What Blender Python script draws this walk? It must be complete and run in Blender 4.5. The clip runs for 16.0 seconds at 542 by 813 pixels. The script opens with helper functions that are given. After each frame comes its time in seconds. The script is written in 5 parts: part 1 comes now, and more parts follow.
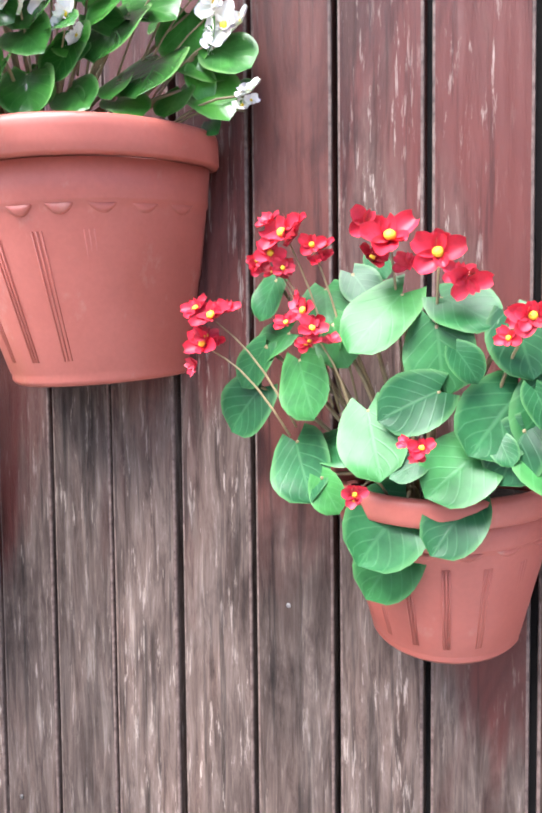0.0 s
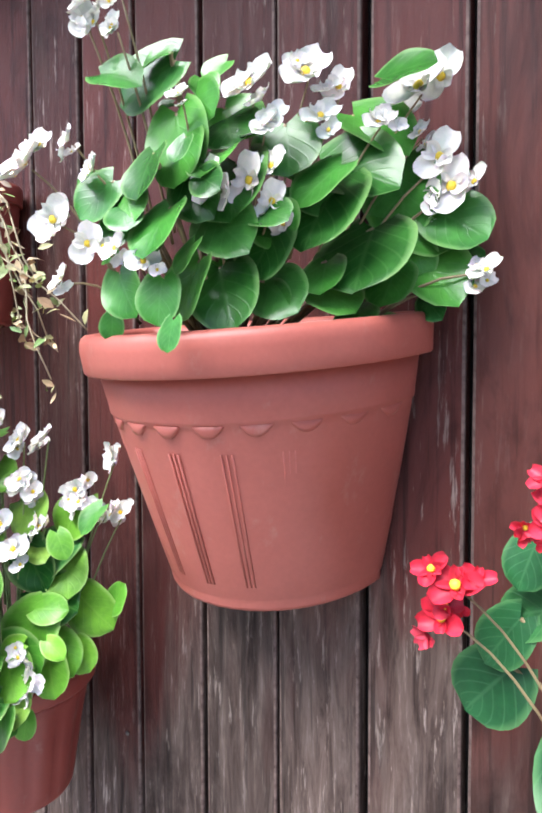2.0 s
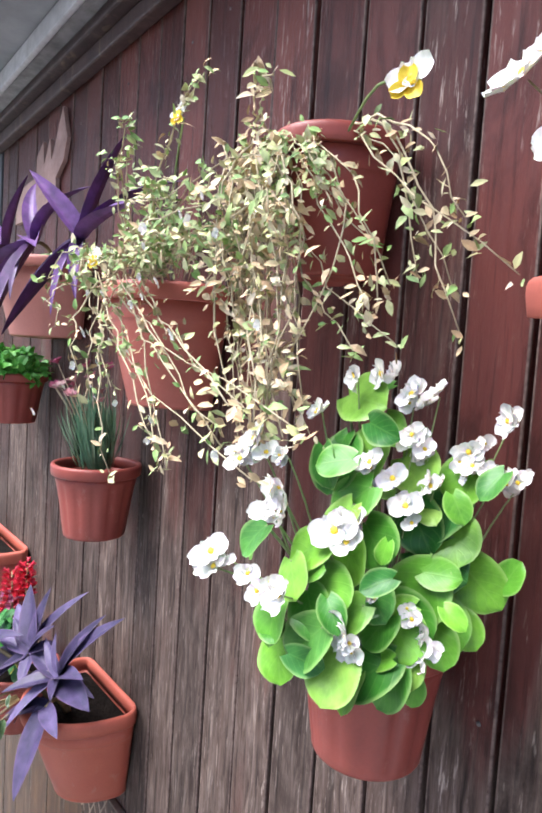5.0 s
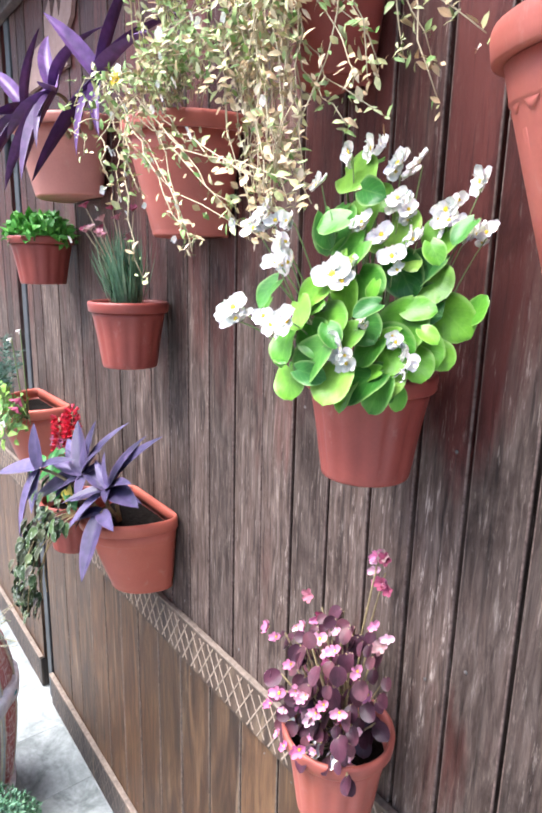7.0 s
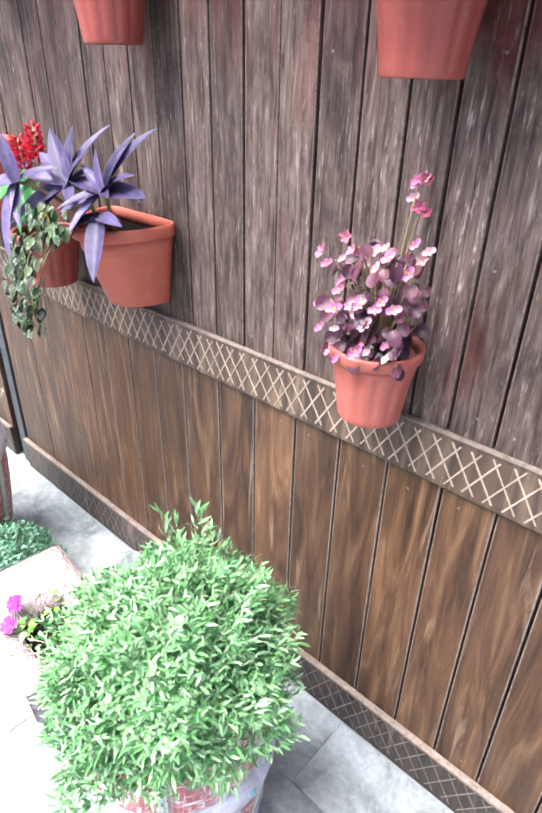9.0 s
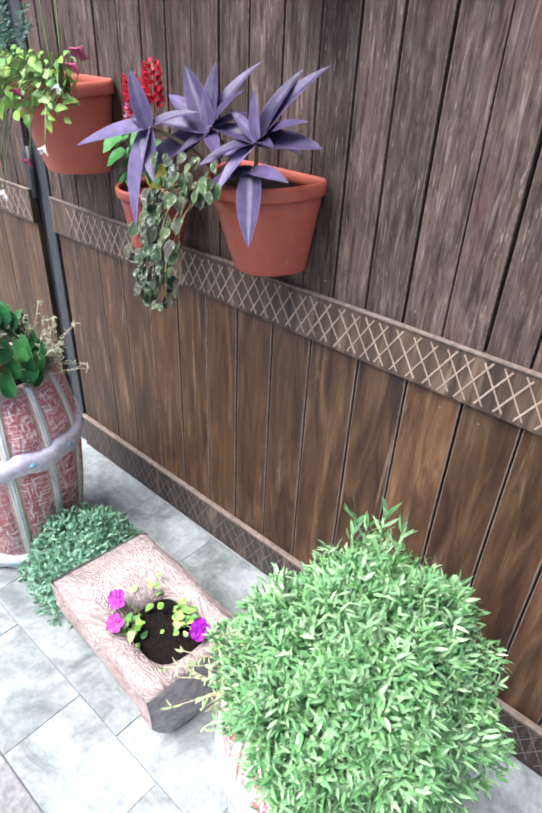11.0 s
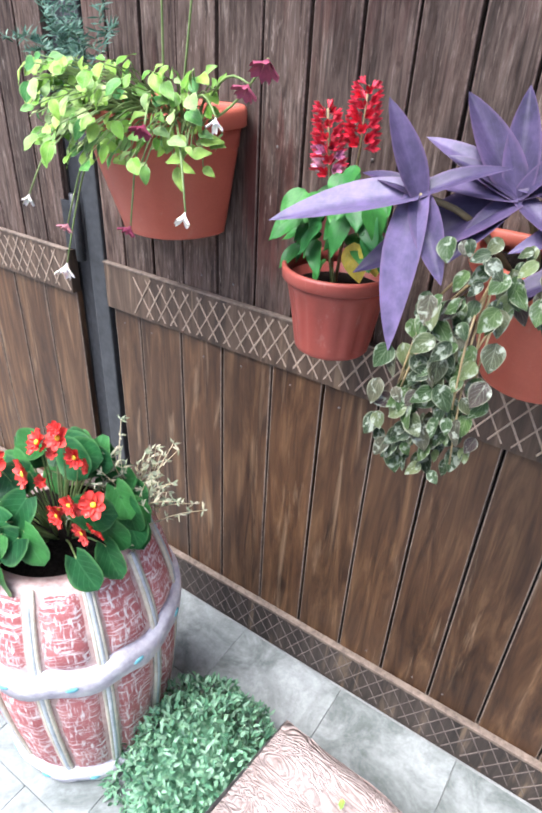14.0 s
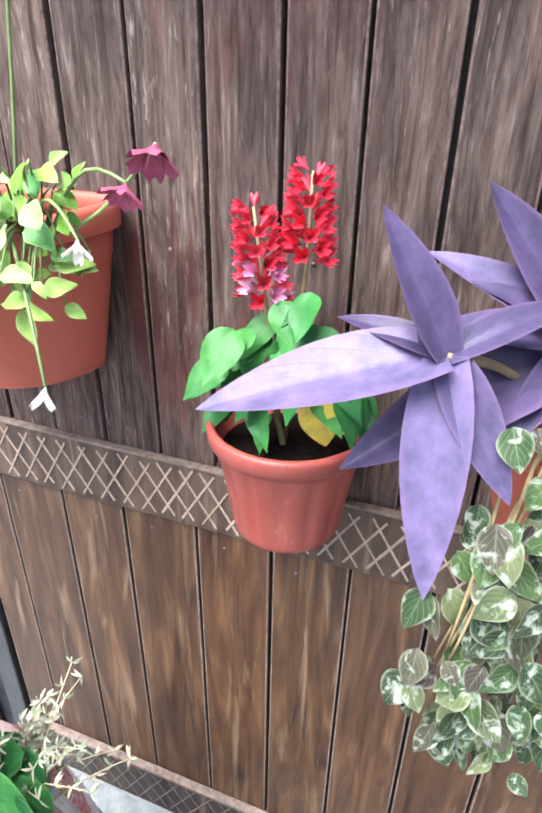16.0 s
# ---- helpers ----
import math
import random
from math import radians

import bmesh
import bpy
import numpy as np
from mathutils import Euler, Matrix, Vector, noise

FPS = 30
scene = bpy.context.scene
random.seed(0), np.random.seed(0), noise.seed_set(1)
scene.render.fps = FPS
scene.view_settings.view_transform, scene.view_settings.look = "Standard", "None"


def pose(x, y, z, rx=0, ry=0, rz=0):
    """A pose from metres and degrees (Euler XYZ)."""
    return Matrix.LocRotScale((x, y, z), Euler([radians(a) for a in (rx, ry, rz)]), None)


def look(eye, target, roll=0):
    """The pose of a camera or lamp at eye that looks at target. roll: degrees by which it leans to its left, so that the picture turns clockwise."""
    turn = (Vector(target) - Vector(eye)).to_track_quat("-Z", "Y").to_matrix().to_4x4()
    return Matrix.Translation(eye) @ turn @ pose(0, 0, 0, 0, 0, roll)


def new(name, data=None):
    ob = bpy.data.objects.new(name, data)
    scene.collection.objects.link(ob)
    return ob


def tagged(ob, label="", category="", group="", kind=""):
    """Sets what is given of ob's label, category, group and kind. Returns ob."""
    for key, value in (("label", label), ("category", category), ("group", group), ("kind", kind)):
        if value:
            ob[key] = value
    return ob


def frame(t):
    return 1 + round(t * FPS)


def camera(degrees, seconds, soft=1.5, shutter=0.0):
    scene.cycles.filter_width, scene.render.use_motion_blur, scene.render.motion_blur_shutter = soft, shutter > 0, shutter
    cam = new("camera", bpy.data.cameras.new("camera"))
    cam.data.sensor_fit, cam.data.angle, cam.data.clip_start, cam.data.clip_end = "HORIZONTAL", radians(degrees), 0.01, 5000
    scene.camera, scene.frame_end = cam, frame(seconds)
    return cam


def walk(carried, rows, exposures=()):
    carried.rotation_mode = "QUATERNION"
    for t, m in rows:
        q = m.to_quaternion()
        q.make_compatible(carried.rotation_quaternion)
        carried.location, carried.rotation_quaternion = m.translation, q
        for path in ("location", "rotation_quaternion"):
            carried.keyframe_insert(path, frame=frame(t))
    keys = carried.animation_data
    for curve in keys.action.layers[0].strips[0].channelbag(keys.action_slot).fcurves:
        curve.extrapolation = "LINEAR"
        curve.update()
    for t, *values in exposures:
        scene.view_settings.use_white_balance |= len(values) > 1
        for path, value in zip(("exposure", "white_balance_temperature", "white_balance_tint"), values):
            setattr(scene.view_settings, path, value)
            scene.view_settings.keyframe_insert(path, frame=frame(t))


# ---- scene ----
cam = camera(49.0, 16.0, soft=2.8)
PATH = [
    (0, (-0.019, 0.021, 1.704), (-0.836, 1.844, 1.611), -0.6),
    (0.5, (-0.041, -0.001, 1.737), (-0.973, 1.766, 1.628), 1.2),
    (1, (-0.09, 0.022, 1.795), (-1.095, 1.742, 1.61), -0.2),
    (1.5, (-0.124, 0.052, 1.839), (-1.129, 1.778, 1.729), -1.0),
    (2, (-0.158, 0.063, 1.87), (-1.182, 1.779, 1.781), -0.2),
    (2.5, (-0.186, 0.071, 1.886), (-1.292, 1.736, 1.818), -0.1),
    (3, (-0.214, 0.072, 1.898), (-1.421, 1.665, 1.826), -0.4),
    (3.5, (-0.245, 0.06, 1.877), (-1.54, 1.583, 1.836), -0.9),
    (4, (-0.285, 0.042, 1.858), (-1.689, 1.463, 1.773), 0.9),
    (4.5, (-0.305, 0.016, 1.845), (-1.802, 1.339, 1.755), 2.1),
    (5, (-0.311, -0.013, 1.832), (-1.855, 1.251, 1.697), 3.6),
    (5.2, (-0.308, -0.022, 1.823), (-1.854, 1.236, 1.652), 4.1),
    (7.3, (-0.169, -0.096, 1.678), (-1.699, 1.092, 1.181), 0.7),
    (7.5, (-0.153, -0.108, 1.657), (-1.641, 1.116, 1.121), 1.0),
    (8, (-0.148, -0.168, 1.601), (-1.533, 1.137, 0.984), 1.2),
    (8.5, (-0.177, -0.24, 1.531), (-1.437, 1.086, 0.724), -0.8),
    (9, (-0.226, -0.338, 1.481), (-1.387, 0.949, 0.483), 1.3),
    (9.5, (-0.286, -0.438, 1.459), (-1.372, 0.869, 0.404), 0.4),
    (10, (-0.354, -0.476, 1.462), (-1.436, 0.804, 0.371), 2.0),
    (10.2, (-0.386, -0.486, 1.459), (-1.482, 0.788, 0.374), 2.8),
    (12.3, (-0.948, -0.399, 1.381), (-1.932, 0.949, 0.279), 1.8),
    (12.5, (-1.004, -0.393, 1.39), (-1.932, 0.987, 0.279), 1.1),
    (13, (-1.133, -0.399, 1.384), (-2.036, 0.99, 0.264), 0.6),
    (13.5, (-1.222, -0.407, 1.385), (-2.143, 0.993, 0.293), 0.6),
    (14, (-1.299, -0.385, 1.398), (-2.21, 1.042, 0.333), 3.1),
    (14.5, (-1.361, -0.302, 1.401), (-2.267, 1.158, 0.379), 1.1),
    (15, (-1.427, -0.19, 1.39), (-2.284, 1.296, 0.36), -2.1),
    (15.5, (-1.483, -0.128, 1.393), (-2.256, 1.419, 0.388), 0.9),
    (16, (-1.529, -0.1, 1.414), (-2.14, 1.54, 0.446), 1.0),
]
EXPOSURES = [(t, e, 6050, 13) for t, e in ((0, 2.3), (0.7, 2.2), (1.5, 1.9), (2.5, 1.52), (4, 1.38), (5.2, 1.6), (7.3, 1.92), (8.9, 2.08), (9.5, 1.55), (10.2, 1.4), (12.3, 1.32), (14, 1.46), (15, 1.68), (16, 1.9))]
walk(cam, [(t, look(eye, target, roll)) for t, eye, target, roll in PATH], EXPOSURES)
SKY, SUN = 0.105, 3.0

# ---- world and light ----
world = bpy.data.worlds.new("world")
scene.world = world
world.use_nodes = True
wn, wl = world.node_tree.nodes, world.node_tree.links
sky = wn.new("ShaderNodeTexSky")
sky.sky_type, sky.sun_disc = "NISHITA", False
sky.sun_elevation, sky.sun_rotation = radians(62), radians(206)
sky.air_density, sky.dust_density, sky.ozone_density = 1.0, 4.0, 1.0
wl.new(sky.outputs[0], wn["Background"].inputs[0])
wn["Background"].inputs[1].default_value = SKY
sun_data = bpy.data.lights.new("sun", "SUN")
sun_data.energy, sun_data.angle, sun_data.color = SUN, radians(45), (1.0, 0.99, 0.97)
sun = new("sun", sun_data)
sun.matrix_world = look((-1.7, -1.7, 5.6), (-0.6, 0.5, 1.0))


# ---- helpers for meshes ----
def thing(name, at, label, category, group="", kind=""):
    ob = new(name)
    ob.empty_display_size = 0.05
    ob.matrix_basis = at if isinstance(at, Matrix) else Matrix.Translation(at)
    return tagged(ob, label, category, group, kind)


def finish(name, bm, smooth=True):
    bmesh.ops.recalc_face_normals(bm, faces=bm.faces) if len(bm.faces) < 4000 else None
    me = bpy.data.meshes.new(name)
    bm.to_mesh(me)
    bm.free()
    if smooth:
        me.shade_smooth()
    return me


def part(name, bm, material, parent, label="", smooth=True, at=None):
    me = bm if isinstance(bm, bpy.types.Mesh) else finish(name, bm, smooth)
    if not me.materials:
        me.materials.append(material)
    ob = new(name, me)
    ob.parent = parent
    if at is not None:
        ob.matrix_basis = at
    return tagged(ob, label) if label else ob


def solid(name, bm, material, label, category, group="", kind="", smooth=True):
    me = finish(name, bm, smooth)
    me.materials.append(material)
    return tagged(new(name, me), label, category, group, kind)


def box(bm, x0, x1, y0, y1, z0, z1, bevel=0.0):
    r = bmesh.ops.create_cube(bm, size=1)
    bmesh.ops.transform(bm, matrix=Matrix.Translation(((x0 + x1) / 2, (y0 + y1) / 2, (z0 + z1) / 2)) @ Matrix.Diagonal((x1 - x0, y1 - y0, z1 - z0, 1)), verts=r["verts"])
    if bevel:
        edges = list({e for v in r["verts"] for e in v.link_edges})
        bmesh.ops.bevel(bm, geom=edges, offset=bevel, segments=2, affect="EDGES", profile=0.6)


def rings(bm, loops, closed=True, cap=False):
    """Skin a row of loops of equal length."""
    vs = [[bm.verts.new(p) for p in loop] for loop in loops]
    n = len(loops[0])
    for a, b in zip(vs, vs[1:]):
        for i in range(n if closed else n - 1):
            j = (i + 1) % n
            bm.faces.new((a[i], a[j], b[j], b[i]))
    if cap:
        bm.faces.new(vs[0][::-1])
        bm.faces.new(vs[-1])
    return vs


def tube(bm, pts, r0, r1=None, n=5):
    """A tapering stem along points."""
    r1 = r0 if r1 is None else r1
    pts = [Vector(p) for p in pts]
    loops = []
    for i, p in enumerate(pts):
        d = (pts[min(i + 1, len(pts) - 1)] - pts[max(i - 1, 0)]).normalized()
        s = d.cross(Vector((0.31, 0.87, 0.38))).normalized()
        u = d.cross(s)
        r = r0 + (r1 - r0) * i / max(1, len(pts) - 1)
        loops.append([p + (s * math.cos(a) + u * math.sin(a)) * r for a in (2 * math.pi * k / n for k in range(n))])
    rings(bm, loops, cap=True)


def bend(a, b, sag=0.0, n=6, side=(0, 0, 0)):
    """Points from a to b on a bow that rises by sag."""
    a, b, side = Vector(a), Vector(b), Vector(side)
    return [a.lerp(b, k / n) + (Vector((0, 0, sag)) + side) * math.sin(math.pi * k / n) for k in range(n + 1)]


# ---- materials ----
def material(name, rough=0.6, metal=0.0, spec=0.5):
    m = bpy.data.materials.new(name)
    m.use_nodes = True
    nt = m.node_tree
    b = nt.nodes["Principled BSDF"]
    b.inputs["Roughness"].default_value, b.inputs["Metallic"].default_value = rough, metal
    b.inputs["Specular IOR Level"].default_value = spec
    return m, nt, b


def node(nt, kind, **inputs):
    n = nt.nodes.new(kind)
    for k, v in inputs.items():
        n.inputs[k.replace("_", " ")].default_value = v
    return n


def ramp(nt, source, stops):
    r = nt.nodes.new("ShaderNodeValToRGB")
    e = r.color_ramp.elements
    while len(e) < len(stops):
        e.new(0.5)
    for el, (p, c) in zip(e, stops):
        el.position, el.color = p, (*c, 1) if len(c) == 3 else c
    nt.links.new(source, r.inputs[0])
    return r.outputs[0]


def mix(nt, a, b, fac, mode="MIX"):
    m = nt.nodes.new("ShaderNodeMix")
    m.data_type, m.blend_type = "RGBA", mode
    for slot, v in ((6, a), (7, b), (0, fac)):
        if isinstance(v, (tuple, float, int)):
            m.inputs[slot].default_value = (*v, 1) if isinstance(v, tuple) else v
        else:
            nt.links.new(v, m.inputs[slot])
    return m.outputs[2]


def bump(nt, bsdf, height, strength, distance=0.002):
    b = node(nt, "ShaderNodeBump", Strength=strength, Distance=distance)
    nt.links.new(height, b.inputs["Height"])
    nt.links.new(b.outputs[0], bsdf.inputs["Normal"])


def coords(nt, scale, kind="world", shift=True):
    """World place, stretched by scale and moved by the piece's own random number."""
    if kind == "world":
        src = nt.nodes.new("ShaderNodeNewGeometry").outputs["Position"]
    else:
        src = nt.nodes.new("ShaderNodeTexCoord").outputs["Object"]
    mp = nt.nodes.new("ShaderNodeMapping")
    mp.inputs["Scale"].default_value = scale
    nt.links.new(src, mp.inputs[0])
    if not shift:
        return mp.outputs[0]
    rnd = nt.nodes.new("ShaderNodeObjectInfo").outputs["Random"]
    mul = nt.nodes.new("ShaderNodeVectorMath")
    mul.operation = "MULTIPLY_ADD"
    nt.links.new(rnd, mul.inputs[0])
    mul.inputs[1].default_value = (17.0, 3.0, 41.0)
    nt.links.new(mp.outputs[0], mul.inputs[2])
    return mul.outputs[0]


def noise_tex(nt, vec, scale, detail=6.0, rough=0.6, distort=0.0):
    n = node(nt, "ShaderNodeTexNoise", Scale=scale, Detail=detail, Roughness=rough, Distortion=distort)
    nt.links.new(vec, n.inputs["Vector"])
    return n.outputs["Fac"]


def weathered_paint():
    """Maroon stain worn off to silvery wood in streaks, more so where rain and sun reach it."""
    m, nt, b = material("weathered_maroon_boards", 0.62, spec=0.22)
    fine = noise_tex(nt, coords(nt, (48, 48, 5.2)), 2.0, 9, 0.72, 0.6)
    patch = noise_tex(nt, coords(nt, (9, 9, 1.6)), 1.0, 4, 0.6, 0.6)
    big = noise_tex(nt, coords(nt, (1.6, 1.6, 1.1), shift=False), 1.3, 3, 0.6)
    rnd = nt.nodes.new("ShaderNodeObjectInfo").outputs["Random"]
    red = ramp(nt, rnd, [(0, (0.068, 0.021, 0.018)), (0.5, (0.105, 0.029, 0.024)), (1, (0.14, 0.046, 0.036))])
    grey = ramp(nt, fine, [(0.3, (0.02, 0.012, 0.01)), (0.43, (0.078, 0.054, 0.044)), (0.58, (0.14, 0.105, 0.088)), (0.75, (0.32, 0.265, 0.225))])
    sep = nt.nodes.new("ShaderNodeSeparateXYZ")
    nt.links.new(nt.nodes.new("ShaderNodeNewGeometry").outputs["Position"], sep.inputs[0])
    high = node(nt, "ShaderNodeMapRange", From_Min=1.3, From_Max=2.15, To_Min=0.15, To_Max=-0.34)
    nt.links.new(sep.outputs["Z"], high.inputs[0])
    add = nt.nodes.new("ShaderNodeMath")
    add.operation = "ADD"
    nt.links.new(patch, add.inputs[0])
    nt.links.new(high.outputs[0], add.inputs[1])
    add2 = nt.nodes.new("ShaderNodeMath")
    add2.operation = "MULTIPLY_ADD"
    nt.links.new(big, add2.inputs[0])
    add2.inputs[1].default_value = 0.5
    nt.links.new(add.outputs[0], add2.inputs[2])
    # redder, less worn stain beside and behind the pots, with ragged ends
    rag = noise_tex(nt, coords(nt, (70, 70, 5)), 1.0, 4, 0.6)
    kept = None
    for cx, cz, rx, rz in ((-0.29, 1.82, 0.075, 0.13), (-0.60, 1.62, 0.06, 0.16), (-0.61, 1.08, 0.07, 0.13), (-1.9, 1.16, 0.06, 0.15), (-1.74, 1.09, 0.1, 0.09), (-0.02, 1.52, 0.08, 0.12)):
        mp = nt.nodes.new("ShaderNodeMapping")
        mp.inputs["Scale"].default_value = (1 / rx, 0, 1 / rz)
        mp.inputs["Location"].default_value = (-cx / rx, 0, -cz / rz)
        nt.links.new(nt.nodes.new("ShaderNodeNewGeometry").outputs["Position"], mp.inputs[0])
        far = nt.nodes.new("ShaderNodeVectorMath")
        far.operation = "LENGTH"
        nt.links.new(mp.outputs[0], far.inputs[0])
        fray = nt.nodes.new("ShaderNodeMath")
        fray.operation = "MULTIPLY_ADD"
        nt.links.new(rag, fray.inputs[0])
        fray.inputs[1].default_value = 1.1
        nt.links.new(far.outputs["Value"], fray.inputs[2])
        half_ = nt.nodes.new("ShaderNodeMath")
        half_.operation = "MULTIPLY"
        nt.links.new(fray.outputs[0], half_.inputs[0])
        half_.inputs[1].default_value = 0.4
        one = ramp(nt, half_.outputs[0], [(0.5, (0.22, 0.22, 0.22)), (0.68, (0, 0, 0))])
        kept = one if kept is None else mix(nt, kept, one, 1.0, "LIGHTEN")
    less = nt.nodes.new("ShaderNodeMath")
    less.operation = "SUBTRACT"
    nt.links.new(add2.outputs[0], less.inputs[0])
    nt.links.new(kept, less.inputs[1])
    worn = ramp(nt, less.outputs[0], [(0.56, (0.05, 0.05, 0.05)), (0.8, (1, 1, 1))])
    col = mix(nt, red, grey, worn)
    # thin scratches where the stain has split off
    split = noise_tex(nt, coords(nt, (140, 140, 15)), 1.4, 6, 0.7, 0.1)
    crack = ramp(nt, split, [(0.58, (0, 0, 0)), (0.66, (1, 1, 1))])
    few = mix(nt, (0.0, 0.0, 0.0), crack, ramp(nt, patch, [(0.42, (0.05, 0.05, 0.05)), (0.6, (0.7, 0.7, 0.7))]))
    col = mix(nt, col, (0.45, 0.38, 0.33), few)
    dark = ramp(nt, noise_tex(nt, coords(nt, (75, 75, 3.2)), 1.7, 4, 0.6), [(0.32, (0.25, 0.25, 0.25)), (0.47, (1, 1, 1))])
    col = mix(nt, col, dark, 0.75, "MULTIPLY")
    vor = node(nt, "ShaderNodeTexVoronoi", Scale=1.0)
    nt.links.new(coords(nt, (7, 7, 3.2)), vor.inputs["Vector"])
    knot = ramp(nt, vor.outputs["Distance"], [(0.06, (0.25, 0.22, 0.21)), (0.12, (1, 1, 1))])
    col = mix(nt, col, knot, 0.8, "MULTIPLY")
    own = node(nt, "ShaderNodeTexWhiteNoise")
    own.noise_dimensions = "1D"
    nt.links.new(rnd, own.inputs["W"])
    col = mix(nt, col, ramp(nt, own.outputs["Value"], [(0, (0.6, 0.6, 0.6)), (1, (1.25, 1.22, 1.2))]), 1.0, "MULTIPLY")
    blot = ramp(nt, noise_tex(nt, coords(nt, (14, 14, 5), shift=False), 1.0, 5, 0.65, 0.8), [(0.36, (0.5, 0.46, 0.45)), (0.5, (1, 1, 1)), (0.68, (1.12, 1.05, 1.02))])
    col = mix(nt, col, blot, 0.9, "MULTIPLY")
    nt.links.new(col, b.inputs["Base Color"])
    nt.links.new(ramp(nt, worn, [(0, (0.42, 0.42, 0.42)), (1, (0.75, 0.75, 0.75))]), b.inputs["Roughness"])
    bump(nt, b, fine, 0.7, 0.003)
    return m


def stained_wood(name, dark, mid, light, rough=0.5):
    m, nt, b = material(name, rough)
    wav = noise_tex(nt, coords(nt, (15, 15, 1.8)), 1.5, 5, 0.6, 1.5)
    fine = noise_tex(nt, coords(nt, (120, 120, 4)), 1.5, 6, 0.65)
    rnd = nt.nodes.new("ShaderNodeObjectInfo").outputs["Random"]
    col = ramp(nt, wav, [(0.3, dark), (0.52, mid), (0.72, light)])
    tone = ramp(nt, rnd, [(0, (0.72, 0.72, 0.74)), (1, (1.12, 1.08, 1.02))])
    col = mix(nt, col, tone, 1.0, "MULTIPLY")
    grain = ramp(nt, fine, [(0.3, (0.62, 0.6, 0.58)), (0.6, (1.05, 1.05, 1.05))])
    col = mix(nt, col, grain, 0.7, "MULTIPLY")
    vor = node(nt, "ShaderNodeTexVoronoi", Scale=1.0)
    nt.links.new(coords(nt, (6, 6, 3.4)), vor.inputs["Vector"])
    knot = ramp(nt, vor.outputs["Distance"], [(0.05, (0.3, 0.22, 0.17)), (0.13, (1, 1, 1))])
    col = mix(nt, col, knot, 0.85, "MULTIPLY")
    pale = ramp(nt, noise_tex(nt, coords(nt, (22, 22, 2.2)), 1.2, 4, 0.6, 0.8), [(0.58, (0, 0, 0)), (0.74, (0.55, 0.55, 0.55))])
    col = mix(nt, col, (0.34, 0.24, 0.15), pale)
    nt.links.new(col, b.inputs["Base Color"])
    bump(nt, b, fine, 0.3, 0.002)
    return m


def plastic(name, a, c, rough=0.42):
    """Terracotta-coloured plastic, faded and dusty."""
    m, nt, b = material(name, rough, spec=0.4)
    n1 = noise_tex(nt, coords(nt, (9, 9, 9)), 1.0, 5, 0.6)
    n2 = noise_tex(nt, coords(nt, (260, 260, 260)), 1.0, 3, 0.6)
    col = ramp(nt, n1, [(0.3, a), (0.7, c)])
    col = mix(nt, col, ramp(nt, n2, [(0.35, (0.97, 0.97, 0.97)), (0.65, (1.03, 1.03, 1.03))]), 1.0, "MULTIPLY")
    dust = ramp(nt, noise_tex(nt, coords(nt, (40, 40, 22)), 1.0, 5, 0.7), [(0.6, (0, 0, 0)), (0.8, (0.3, 0.3, 0.3))])
    col = mix(nt, col, (0.5, 0.36, 0.3), dust)
    nt.links.new(col, b.inputs["Base Color"])
    nt.links.new(ramp(nt, n1, [(0.3, (rough - 0.06,) * 3), (0.7, (rough + 0.12,) * 3)]), b.inputs["Roughness"])
    bump(nt, b, n2, 0.04, 0.0006)
    return m


